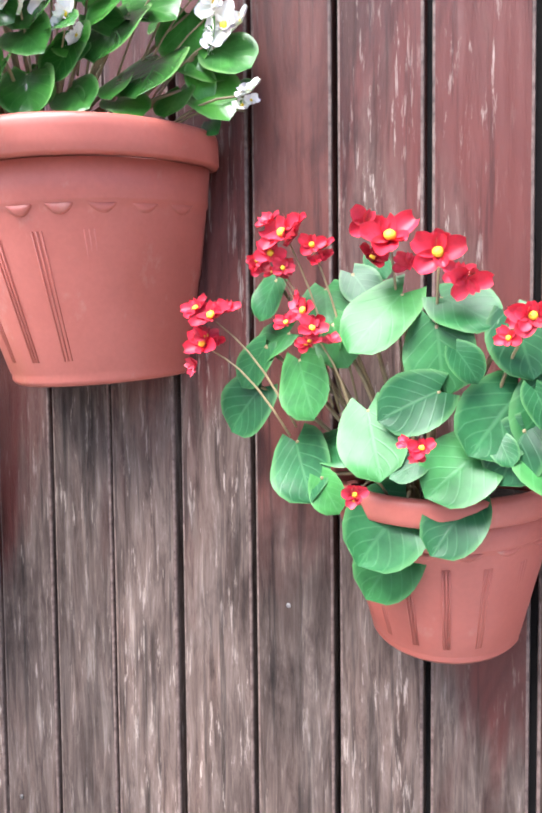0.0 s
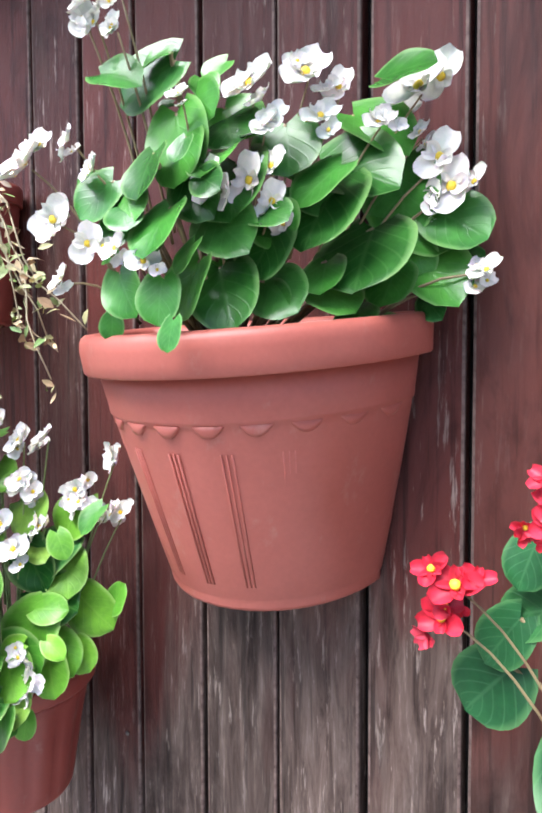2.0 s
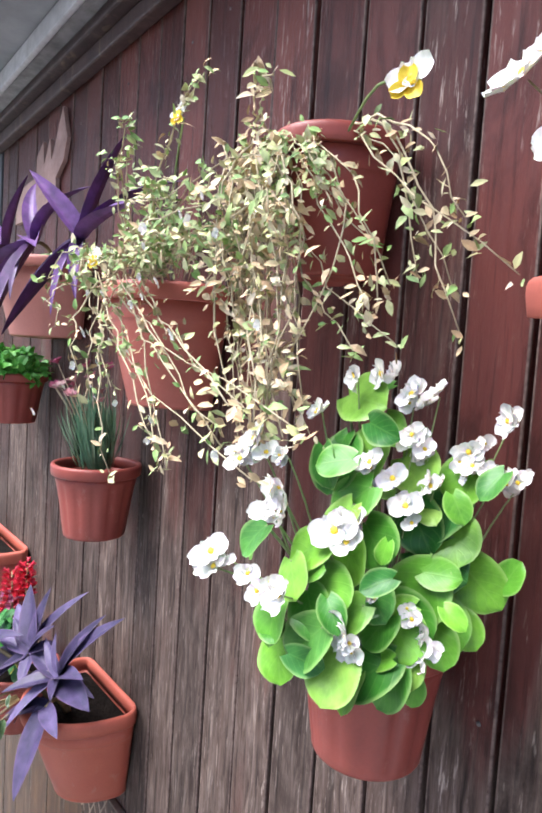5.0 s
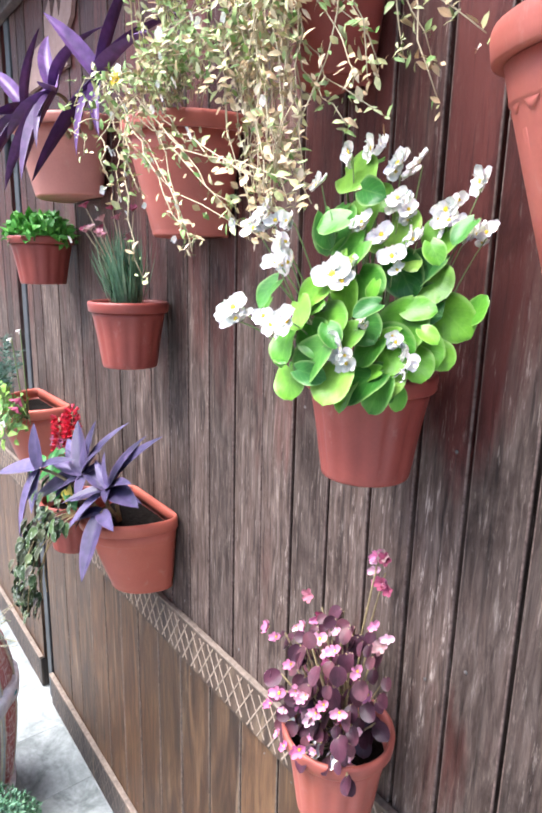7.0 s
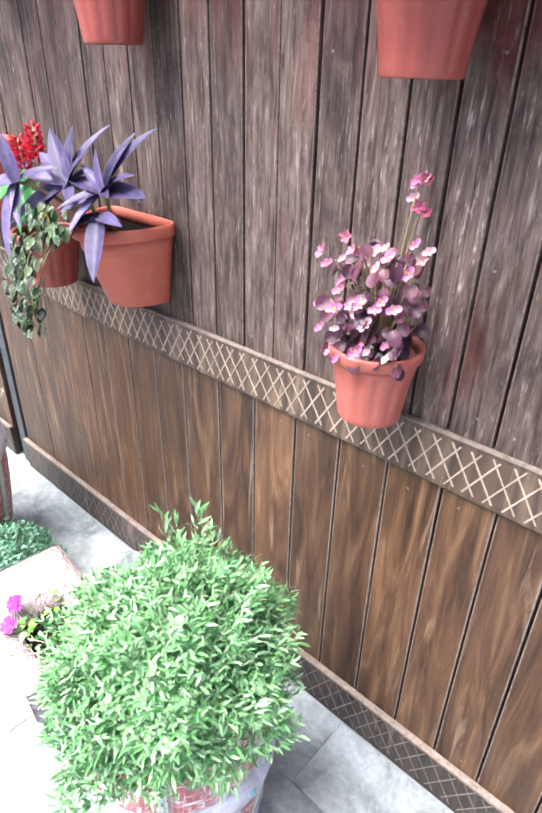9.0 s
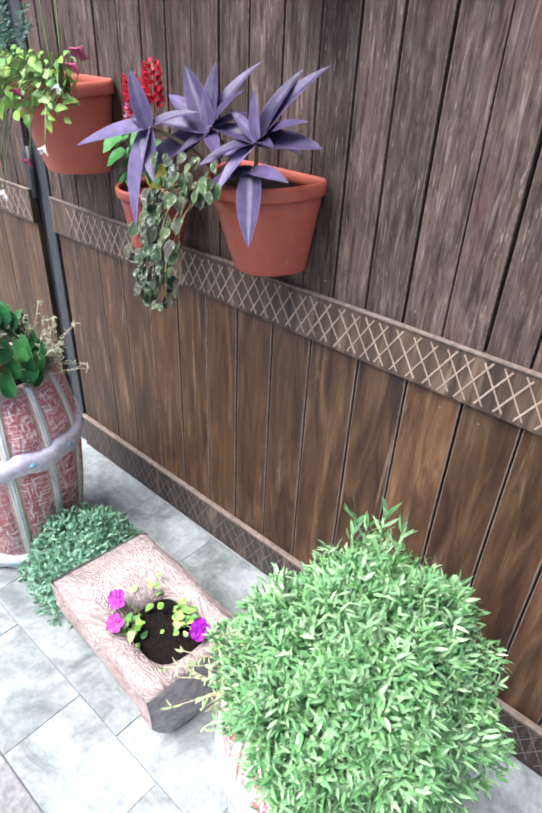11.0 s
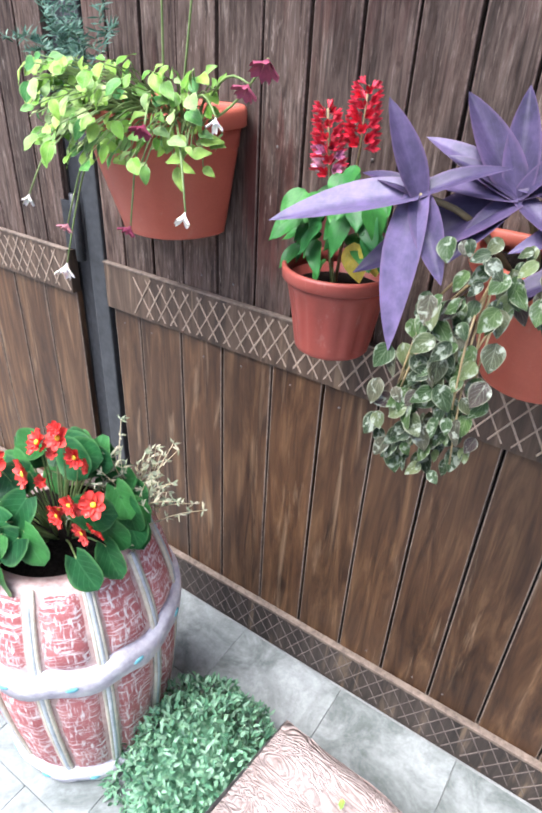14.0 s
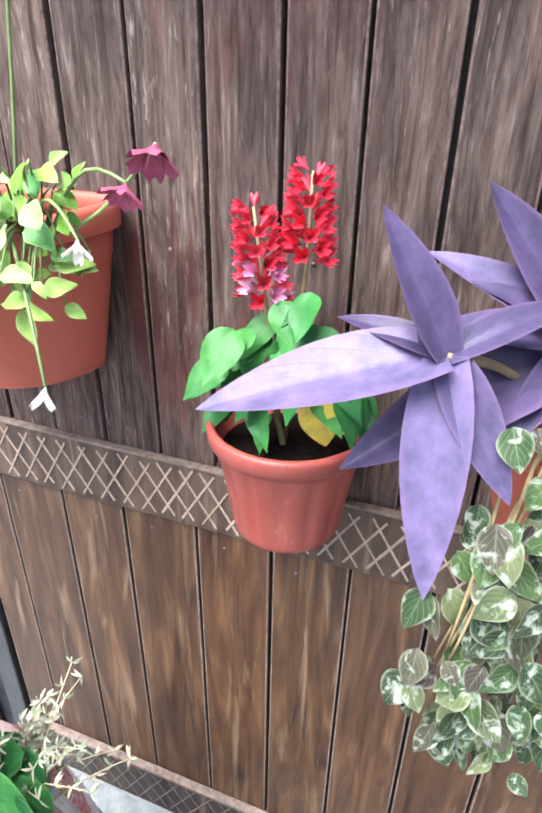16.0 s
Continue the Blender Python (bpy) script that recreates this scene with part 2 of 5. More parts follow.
def foliage(name, shades, rough=0.4, island=False, veins=0.35, vein_colour=(0.3, 0.45, 0.2), edge=None, trans=0.12, gloss=0.24, blotch=None):
    """Leaf surface: a shade of its own per leaf, mottling, and pale veins that fan out from the stalk."""
    m, nt, b = material(name, rough, spec=gloss)
    rnd = nt.nodes.new("ShaderNodeNewGeometry").outputs["Random Per Island"] if island else nt.nodes.new("ShaderNodeObjectInfo").outputs["Random"]
    k = len(shades) - 1
    col = ramp(nt, rnd, [(i / k, s) for i, s in enumerate(shades)])
    mott = noise_tex(nt, coords(nt, (45, 45, 45)), 1.0, 4, 0.6)
    col = mix(nt, col, ramp(nt, mott, [(0.3, (0.6, 0.66, 0.6)), (0.7, (1.35, 1.25, 1.2))]), 1.0, "MULTIPLY")
    if blotch:
        spots = noise_tex(nt, coords(nt, (2.6, 2.6, 2.6), "object"), 1.0, 3, 0.6, 0.4)
        col = mix(nt, col, blotch, ramp(nt, spots, [(0.54, (0, 0, 0)), (0.64, (0.6, 0.6, 0.6))]))
    if veins:
        uv = nt.nodes.new("ShaderNodeUVMap")
        uv.uv_map = "leaf"
        sep = nt.nodes.new("ShaderNodeSeparateXYZ")
        nt.links.new(uv.outputs[0], sep.inputs[0])
        wave = nt.nodes.new("ShaderNodeMath")
        wave.operation = "ABSOLUTE"
        nt.links.new(sep.outputs["X"], wave.inputs[0])
        slant = nt.nodes.new("ShaderNodeMath")
        slant.operation = "MULTIPLY_ADD"
        nt.links.new(wave.outputs[0], slant.inputs[0])
        slant.inputs[1].default_value = -0.55
        nt.links.new(sep.outputs["Y"], slant.inputs[2])
        fan = nt.nodes.new("ShaderNodeMath")
        fan.operation = "PINGPONG"
        nt.links.new(slant.outputs[0], fan.inputs[0])
        fan.inputs[1].default_value = 0.1
        side = ramp(nt, fan.outputs[0], [(0.0, (1, 1, 1)), (0.022, (0, 0, 0))])
        mid = ramp(nt, wave.outputs[0], [(0.02, (1, 1, 1)), (0.07, (0, 0, 0))])
        col = mix(nt, col, vein_colour, mix(nt, (0.0, 0.0, 0.0), mix(nt, side, mid, 1.0, "LIGHTEN"), veins))
        if edge:
            rim = ramp(nt, wave.outputs[0], [(0.8, (0, 0, 0)), (1.0, (1, 1, 1))])
            col = mix(nt, col, edge, mix(nt, (0.0, 0.0, 0.0), rim, 0.4))
        bump(nt, b, mix(nt, side, mid, 1.0, "LIGHTEN"), 0.12, 0.001)
    nt.links.new(col, b.inputs["Base Color"])
    if trans:
        b.inputs["Subsurface Weight"].default_value = trans
        b.inputs["Subsurface Radius"].default_value = (0.004, 0.006, 0.002)
        b.inputs["Subsurface Scale"].default_value = 0.5
    return m


def plain(name, a, c, scale=60, rough=0.7, bumpy=0.3, dist=0.002, metal=0.0):
    m, nt, b = material(name, rough, metal)
    n = noise_tex(nt, coords(nt, (scale,) * 3), 1.0, 6, 0.65)
    n2 = noise_tex(nt, coords(nt, (scale / 9,) * 3), 1.0, 3, 0.6)
    col = mix(nt, ramp(nt, n, [(0.3, a), (0.7, c)]), ramp(nt, n2, [(0.3, (0.75, 0.75, 0.75)), (0.7, (1.15, 1.15, 1.15))]), 1.0, "MULTIPLY")
    nt.links.new(col, b.inputs["Base Color"])
    bump(nt, b, n, bumpy, dist)
    return m


def paving():
    """Stamped pale concrete with damp grey-green blotches."""
    m, nt, b = material("pale_stamped_concrete", 0.75)
    n = noise_tex(nt, coords(nt, (7, 7, 7)), 1.0, 8, 0.68, 0.8)
    f = noise_tex(nt, coords(nt, (70, 70, 70)), 1.0, 5, 0.7)
    big = noise_tex(nt, coords(nt, (2, 2, 2), shift=False), 1.0, 4, 0.6)
    col = ramp(nt, n, [(0.34, (0.14, 0.158, 0.15)), (0.46, (0.24, 0.26, 0.252)), (0.6, (0.34, 0.36, 0.355))])
    col = mix(nt, col, ramp(nt, f, [(0.3, (0.78, 0.78, 0.78)), (0.7, (1.12, 1.12, 1.12))]), 1.0, "MULTIPLY")
    col = mix(nt, col, ramp(nt, big, [(0.38, (0.8, 0.82, 0.81)), (0.58, (1.06, 1.06, 1.06))]), 1.0, "MULTIPLY")
    nt.links.new(col, b.inputs["Base Color"])
    bump(nt, b, n, 0.5, 0.006)
    return m


def carved_bark(name, a, c, line, scale=22.0):
    """Cast concrete with brushed swirls, washed with pink paint that has worn from the ridges."""
    m, nt, b = material(name, 0.7)
    swirl = noise_tex(nt, coords(nt, (0.45, 1.0, 0.8)), scale * 0.55, 3, 0.55, 1.2)
    times = nt.nodes.new("ShaderNodeMath")
    times.operation = "PINGPONG"
    nt.links.new(swirl, times.inputs[0])
    times.inputs[1].default_value = 0.035
    w = node(nt, "ShaderNodeMapRange", From_Max=0.035)
    nt.links.new(times.outputs[0], w.inputs[0])
    f = noise_tex(nt, coords(nt, (90, 90, 90)), 1.0, 5, 0.7)
    n = noise_tex(nt, coords(nt, (8, 8, 8)), 1.0, 4, 0.6)
    col = ramp(nt, n, [(0.35, a), (0.65, c)])
    col = mix(nt, col, line, ramp(nt, w.outputs[0], [(0.08, (0.5, 0.5, 0.5)), (0.34, (0, 0, 0))]))
    col = mix(nt, col, ramp(nt, f, [(0.3, (0.7, 0.7, 0.7)), (0.7, (1.15, 1.15, 1.15))]), 1.0, "MULTIPLY")
    nt.links.new(col, b.inputs["Base Color"])
    bump(nt, b, w.outputs[0], 0.6, 0.006)
    return m


def brick_wash():
    """Barrel staves: red paint in scratched rows over white cement."""
    m, nt, b = material("red_scratched_stave", 0.72)
    f = mix(nt, noise_tex(nt, coords(nt, (170, 170, 26), "object"), 1.0, 4, 0.6, 0.3), noise_tex(nt, coords(nt, (26, 26, 190), "object"), 1.0, 4, 0.6, 0.3), 1.0, "LIGHTEN")
    n = noise_tex(nt, coords(nt, (12, 12, 12), "object"), 1.0, 4, 0.65)
    col = ramp(nt, n, [(0.3, (0.36, 0.085, 0.09)), (0.55, (0.5, 0.16, 0.16)), (0.75, (0.62, 0.3, 0.28))])
    col = mix(nt, col, (0.84, 0.77, 0.76), ramp(nt, f, [(0.52, (0, 0, 0)), (0.64, (0.95, 0.95, 0.95))]))
    nt.links.new(col, b.inputs["Base Color"])
    bump(nt, b, f, 0.6, 0.004)
    return m


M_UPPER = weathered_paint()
M_LOWER = stained_wood("brown_stained_boards", (0.025, 0.011, 0.006), (0.095, 0.048, 0.023), (0.205, 0.118, 0.058))
M_BAND = stained_wood("carved_band_wood", (0.035, 0.023, 0.017), (0.078, 0.052, 0.037), (0.14, 0.1, 0.072), 0.6)
M_BASE = stained_wood("dark_skirting_wood", (0.022, 0.017, 0.015), (0.05, 0.038, 0.032), (0.09, 0.07, 0.058), 0.6)
M_CARVE = plain("bare_carved_wood", (0.30, 0.22, 0.16), (0.46, 0.37, 0.29), 120, 0.8)
M_CARVE_DARK = plain("greyed_carved_wood", (0.11, 0.09, 0.08), (0.21, 0.17, 0.15), 120, 0.8)
M_EDGE = plain("worn_wood_edge", (0.11, 0.082, 0.064), (0.27, 0.21, 0.165), 90, 0.8)
M_UPPER_EDGE = plain("worn_maroon_edge", (0.05, 0.026, 0.022), (0.2, 0.14, 0.115), 130, 0.75)
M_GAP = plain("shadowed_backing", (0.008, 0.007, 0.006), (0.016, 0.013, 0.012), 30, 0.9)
M_POT = plastic("terracotta_plastic", (0.35, 0.09, 0.065), (0.43, 0.122, 0.092))
M_POT_DARK = plastic("deep_terracotta_plastic", (0.23, 0.046, 0.036), (0.31, 0.072, 0.053))
M_POT_PINK = plastic("faded_terracotta_plastic", (0.45, 0.17, 0.135), (0.55, 0.23, 0.185), 0.5)
M_SOIL = plain("dark_potting_soil", (0.004, 0.003, 0.0025), (0.022, 0.017, 0.014), 160, 0.95, 1.0, 0.006)
M_SOIL.node_tree.nodes["Principled BSDF"].inputs["Specular IOR Level"].default_value = 0.08
M_GREEN = foliage("begonia_leaf", [(0.02, 0.095, 0.015), (0.04, 0.185, 0.025), (0.075, 0.27, 0.04), (0.03, 0.14, 0.03)], 0.27, veins=0.1, vein_colour=(0.16, 0.36, 0.1), edge=(0.3, 0.5, 0.18), gloss=0.32)
M_LIME = foliage("lime_begonia_leaf", [(0.022, 0.12, 0.018), (0.07, 0.25, 0.025), (0.17, 0.4, 0.035), (0.025, 0.14, 0.045), (0.1, 0.3, 0.03), (0.26, 0.44, 0.08)], 0.32, veins=0.1, vein_colour=(0.3, 0.5, 0.12), edge=(0.4, 0.55, 0.2))
M_DEEP = foliage("large_begonia_leaf", [(0.011, 0.06, 0.022), (0.019, 0.1, 0.032), (0.042, 0.17, 0.042)], 0.36, veins=0.16, vein_colour=(0.12, 0.28, 0.13), edge=(0.13, 0.28, 0.1), gloss=0.2)
M_SALVIA_LEAF_I = foliage("small_green_leaf", [(0.05, 0.2, 0.03), (0.1, 0.34, 0.06), (0.16, 0.42, 0.08)], 0.45, island=True, veins=0)
M_POT_ORANGE = plastic("bright_terracotta_plastic", (0.42, 0.095, 0.06), (0.5, 0.13, 0.085))
M_PURPLE = foliage("purple_strap_leaf", [(0.038, 0.03, 0.07), (0.075, 0.06, 0.13), (0.135, 0.11, 0.22)], 0.34, veins=0.04, vein_colour=(0.26, 0.18, 0.34), edge=(0.18, 0.11, 0.2), gloss=0.2)
M_PLUM = foliage("plum_strap_leaf", [(0.06, 0.025, 0.10), (0.11, 0.05, 0.17), (0.17, 0.09, 0.25)], 0.42, veins=0.02, vein_colour=(0.3, 0.16, 0.36))
M_VARIEG = foliage("variegated_leaf", [(0.02, 0.032, 0.018), (0.03, 0.06, 0.024), (0.06, 0.11, 0.035), (0.045, 0.03, 0.034), (0.14, 0.19, 0.08)], 0.4, veins=0.16, vein_colour=(0.4, 0.44, 0.32), edge=(0.34, 0.36, 0.26), gloss=0.15, blotch=(0.36, 0.4, 0.33))
M_PANSY_LEAF = foliage("pale_green_leaf", [(0.09, 0.26, 0.03), (0.2, 0.4, 0.05), (0.32, 0.5, 0.11), (0.05, 0.22, 0.055), (0.4, 0.52, 0.22)], 0.45, veins=0.14, vein_colour=(0.5, 0.58, 0.26), edge=(0.5, 0.58, 0.3))
M_SALVIA_LEAF = foliage("salvia_leaf", [(0.016, 0.09, 0.024), (0.032, 0.16, 0.035), (0.06, 0.23, 0.05)], 0.42, veins=0.3, vein_colour=(0.02, 0.09, 0.025))
M_BUSH = foliage("lance_leaf_bush", [(0.06, 0.19, 0.06), (0.16, 0.36, 0.13), (0.36, 0.54, 0.31), (0.1, 0.27, 0.11)], 0.5, island=True, veins=0)
M_THYME = foliage("grey_green_mound", [(0.06, 0.17, 0.1), (0.14, 0.31, 0.19), (0.28, 0.46, 0.33), (0.09, 0.24, 0.14)], 0.55, island=True, veins=0)
M_DRY = foliage("dried_leaf", [(0.42, 0.29, 0.17), (0.58, 0.46, 0.29), (0.48, 0.36, 0.22), (0.66, 0.58, 0.44), (0.36, 0.4, 0.17), (0.56, 0.5, 0.31)], 0.7, island=True, veins=0)
M_DRY_GREEN = foliage("sage_shoot_leaf", [(0.17, 0.3, 0.09), (0.3, 0.44, 0.17), (0.44, 0.52, 0.26), (0.58, 0.58, 0.36), (0.2, 0.36, 0.13)], 0.6, island=True, veins=0)
M_DRY_STEM = plain("straw_stem", (0.36, 0.29, 0.17), (0.6, 0.52, 0.35), 40, 0.8)
M_STEM = plain("green_stem", (0.14, 0.24, 0.07), (0.28, 0.36, 0.14), 50, 0.5)
M_RED_STEM = plain("reddish_stem", (0.2, 0.14, 0.07), (0.34, 0.27, 0.13), 50, 0.5)
M_GRASS = foliage("grey_grass_leaf", [(0.07, 0.16, 0.09), (0.13, 0.25, 0.15), (0.22, 0.32, 0.2)], 0.5, island=True, veins=0)
M_SILVER = foliage("silvery_dry_leaf", [(0.2, 0.24, 0.16), (0.34, 0.37, 0.27), (0.44, 0.4, 0.3)], 0.7, island=True, veins=0)
M_FEATHER = foliage("blue_green_needle", [(0.06, 0.15, 0.11), (0.13, 0.25, 0.2), (0.22, 0.34, 0.28)], 0.6, island=True, veins=0)
M_WHITE = foliage("white_petal", [(0.8, 0.82, 0.79), (0.86, 0.86, 0.84), (0.84, 0.81, 0.81)], 0.5, veins=0, trans=0.2)
M_RED = foliage("red_petal", [(0.55, 0.02, 0.045), (0.66, 0.035, 0.07), (0.6, 0.05, 0.09)], 0.45, veins=0, trans=0.15)
M_CORAL = foliage("coral_red_petal", [(0.6, 0.03, 0.03), (0.72, 0.06, 0.05), (0.66, 0.09, 0.08)], 0.45, veins=0, trans=0.15)
M_PINK = foliage("pink_petal", [(0.5, 0.13, 0.29), (0.64, 0.27, 0.44), (0.76, 0.5, 0.6)], 0.5, veins=0, trans=0.15)
M_BRONZE = foliage("bronze_leaf", [(0.035, 0.012, 0.022), (0.075, 0.024, 0.042), (0.13, 0.05, 0.065)], 0.35, veins=0.07, vein_colour=(0.3, 0.12, 0.15))
M_MAGENTA = foliage("magenta_petal", [(0.26, 0.01, 0.34), (0.38, 0.02, 0.42), (0.46, 0.08, 0.42)], 0.5, veins=0)
M_WINE = foliage("wine_petal", [(0.22, 0.03, 0.08), (0.36, 0.09, 0.16), (0.55, 0.35, 0.36)], 0.55, veins=0)
M_YELLOW = plain("yellow_stamen", (0.75, 0.5, 0.02), (0.85, 0.65, 0.05), 300, 0.6)
M_YELLOW_LEAF = foliage("yellowed_leaf", [(0.6, 0.5, 0.06), (0.65, 0.55, 0.1)], 0.5, veins=0.3, vein_colour=(0.7, 0.65, 0.3))
M_PAVE = paving()
M_MORTAR = plain("sandy_joint", (0.24, 0.25, 0.24), (0.34, 0.35, 0.34), 90, 0.9)
M_PATH = plain("pebbled_path_stone", (0.15, 0.146, 0.14), (0.31, 0.303, 0.29), 70, 0.8, 0.8, 0.006)
M_LOG = carved_bark("pink_washed_bark", (0.48, 0.33, 0.29), (0.62, 0.52, 0.48), (0.22, 0.12, 0.1))
M_LOG_TOP = carved_bark("white_brushed_wood_cast", (0.36, 0.28, 0.255), (0.5, 0.42, 0.395), (0.2, 0.135, 0.12), 24)
M_LOG_END = plain("grey_cast_end", (0.16, 0.17, 0.17), (0.42, 0.42, 0.41), 45, 0.8, 0.8, 0.008)
M_STAVE = brick_wash()
M_STAVE_EDGE = plain("cream_painted_rib", (0.6, 0.56, 0.42), (0.78, 0.75, 0.64), 90, 0.7)
M_SHELL = plain("pink_washed_cement", (0.5, 0.3, 0.27), (0.74, 0.6, 0.56), 70, 0.75, 0.6, 0.004)
M_STAVE_BLUE = plain("pale_blue_painted_rib", (0.46, 0.52, 0.55), (0.66, 0.7, 0.72), 90, 0.7)
M_HOOP = plain("white_lilac_hoop", (0.5, 0.47, 0.56), (0.82, 0.81, 0.85), 50, 0.6, 0.5, 0.004)
M_RIVET = plain("turquoise_paint", (0.1, 0.4, 0.48), (0.25, 0.55, 0.62), 90, 0.5)
M_STEEL = plain("dark_steel", (0.02, 0.022, 0.026), (0.045, 0.048, 0.055), 60, 0.45, 0.2, 0.001, 0.3)
M_POST = plain("blue_grey_painted_post", (0.025, 0.028, 0.032), (0.055, 0.06, 0.066), 40, 0.5)
M_TRIM = stained_wood("dark_eave_trim", (0.03, 0.018, 0.018), (0.06, 0.036, 0.034), (0.1, 0.065, 0.06), 0.5)
M_SOFFIT = plain("weathered_grey_soffit", (0.16, 0.16, 0.16), (0.34, 0.34, 0.34), 24, 0.9, 0.6, 0.006)
M_FASCIA = plain("pale_grey_strip", (0.42, 0.43, 0.44), (0.6, 0.61, 0.62), 40, 0.7)
M_CANOPY = plain("grey_canopy_sheet", (0.2, 0.21, 0.22), (0.3, 0.31, 0.32), 9, 0.7)
M_NAIL = plain("dull_nail_steel", (0.1, 0.09, 0.085), (0.24, 0.22, 0.21), 300, 0.5, 0.2, 0.0005, 0.5)
M_FELT = plain("rosy_brown_board", (0.32, 0.2, 0.17), (0.42, 0.28, 0.24), 60, 0.85)
M_PLASTER = plain("pale_plaster", (0.55, 0.54, 0.52), (0.66, 0.65, 0.63), 12, 0.85)

# ---- the fence wall ----
WALL = 0.507
UPPER = [0.62, 0.54, 0.46, 0.38, 0.3, 0.22, 0.14, 0.06, -0.02, -0.1, -0.177, -0.257, -0.337, -0.418, -0.5, -0.582, -0.657, -0.734, -0.818, -0.902, -0.987, -1.073, -1.16,
         -1.242, -1.325, -1.412, -1.5, -1.584, -1.668, -1.751, -1.836, -1.922, -2.013, -2.102, -2.186, -2.27, -2.333]
LOWER = [0.6, 0.48, 0.36, 0.24, 0.12, 0.0, -0.12, -0.243, -0.363, -0.466, -0.57, -0.685, -0.8, -0.918, -1.04, -1.16, -1.29, -1.405, -1.522, -1.635, -1.752, -1.872, -1.999, -2.115, -2.24, -2.325]


def board(x0, x1, z0, z1, material_, parent, rng, gap=0.0054, thick=0.018):
    bm = bmesh.new()
    lean = rng.uniform(-0.0012, 0.0012)
    box(bm, x0 + gap / 2, x1 - gap / 2, WALL, WALL + thick, z0, z1, 0.0026)
    me = finish("board", bm, False)
    me.materials.append(material_)
    me.materials.append(M_EDGE if material_ is M_LOWER else M_UPPER_EDGE)
    for f in me.polygons:
        if f.normal.y < -0.2 and abs(f.normal.x) > 0.25 and abs(f.normal.z) < 0.2:
            f.material_index = 1
    ob = part("board", me, material_, parent, smooth=False)
    ob.location.y = rng.uniform(0, 0.002)
    ob.rotation_euler.y = lean
    return ob


def lattice(name, x0, x1, z0, z1, step, y, mat_, parent, width, rng):
    """Crossed lines cut into a board and left bare."""
    h = z1 - z0
    k = 0
    x = x0
    while x < x1 - h * 0.6:
        for s in (1, -1):
            a, b = (x, x + h * 0.62) if s > 0 else (x + h * 0.62, x)
            bm = bmesh.new()
            dx, w = (b - a), width * rng.uniform(0.8, 1.25)
            lo, hi = rng.uniform(0.0, 0.06), rng.uniform(0.92, 1.0)
            p0, p1 = Vector((a + dx * lo, y, z0 + h * lo)), Vector((a + dx * hi, y, z0 + h * hi))
            d = (p1 - p0).normalized()
            n = Vector((-d.z, 0, d.x)) * w / 2
            out = Vector((0, -0.0012 - 0.0006 * (s > 0), 0))
            rings(bm, [[p0 - n, p0 + n, p0 + n * 0.6 + out, p0 - n * 0.6 + out], [p1 - n, p1 + n, p1 + n * 0.6 + out, p1 - n * 0.6 + out]], cap=True)
            part(name, bm, mat_, parent, smooth=False)
            k += 1
        x += step * rng.uniform(0.88, 1.12)


def fence(name, label, upper, lower, top, seed):
    rng = random.Random(seed)
    w = thing(name, (0, 0, 0), label, "wall", kind="structure")
    lo, hi = min(upper[-1], lower[-1]), max(upper[0], lower[0])
    # near-black backing: the shade of the board gaps is in its colour
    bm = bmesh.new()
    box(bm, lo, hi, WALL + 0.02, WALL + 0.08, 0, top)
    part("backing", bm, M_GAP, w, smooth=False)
    for a, b in zip(upper, upper[1:]):
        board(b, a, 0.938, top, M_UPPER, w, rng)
    for a, b in zip(lower, lower[1:]):
        board(b, a, 0.125, 0.838, M_LOWER, w, rng, 0.005)
    bm = bmesh.new()
    box(bm, lo + 0.002, hi, WALL - 0.011, WALL + 0.016, 0.835, 0.941, 0.003)
    band = part("carved_band", bm, M_BAND, w, "brown band board with carved lattice lines", smooth=False)
    bm = bmesh.new()
    box(bm, lo + 0.002, hi, WALL - 0.0135, WALL - 0.001, 0.9405, 0.945, 0.0015)
    part("band_edge", bm, M_EDGE, w, smooth=False)
    bm = bmesh.new()
    box(bm, lo + 0.002, hi, WALL - 0.013, WALL + 0.016, 0.0, 0.128, 0.003)
    base = part("skirting_board", bm, M_BASE, w, "dark skirting board with carved lattice lines", smooth=False)
    bm = bmesh.new()
    box(bm, lo + 0.002, hi, WALL - 0.018, WALL - 0.001, 0.1285, 0.138, 0.002)
    part("skirting_edge", bm, M_EDGE, w, smooth=False)
    lattice("carved_line", lo + 0.09, min(hi, 0.0), 0.842, 0.936, 0.036, WALL - 0.0108, M_CARVE, band, 0.0035, rng)
    lattice("carved_line", lo + 0.01, min(hi, 0.0), 0.012, 0.124, 0.04, WALL - 0.0128, M_CARVE_DARK, base, 0.0026, rng)
    return w


fence("wall_north", "weathered maroon board wall over brown lower boards", UPPER, LOWER, 2.5, 3)
LEFT_U = [-2.452 - 0.0 - 0.083 * i for i in range(20)]
LEFT_L = [-2.452 - 0.125 * i for i in range(13)]
fence("wall_gate", "weathered board gate leaf beside the wall", LEFT_U, LEFT_L, 2.5, 8)

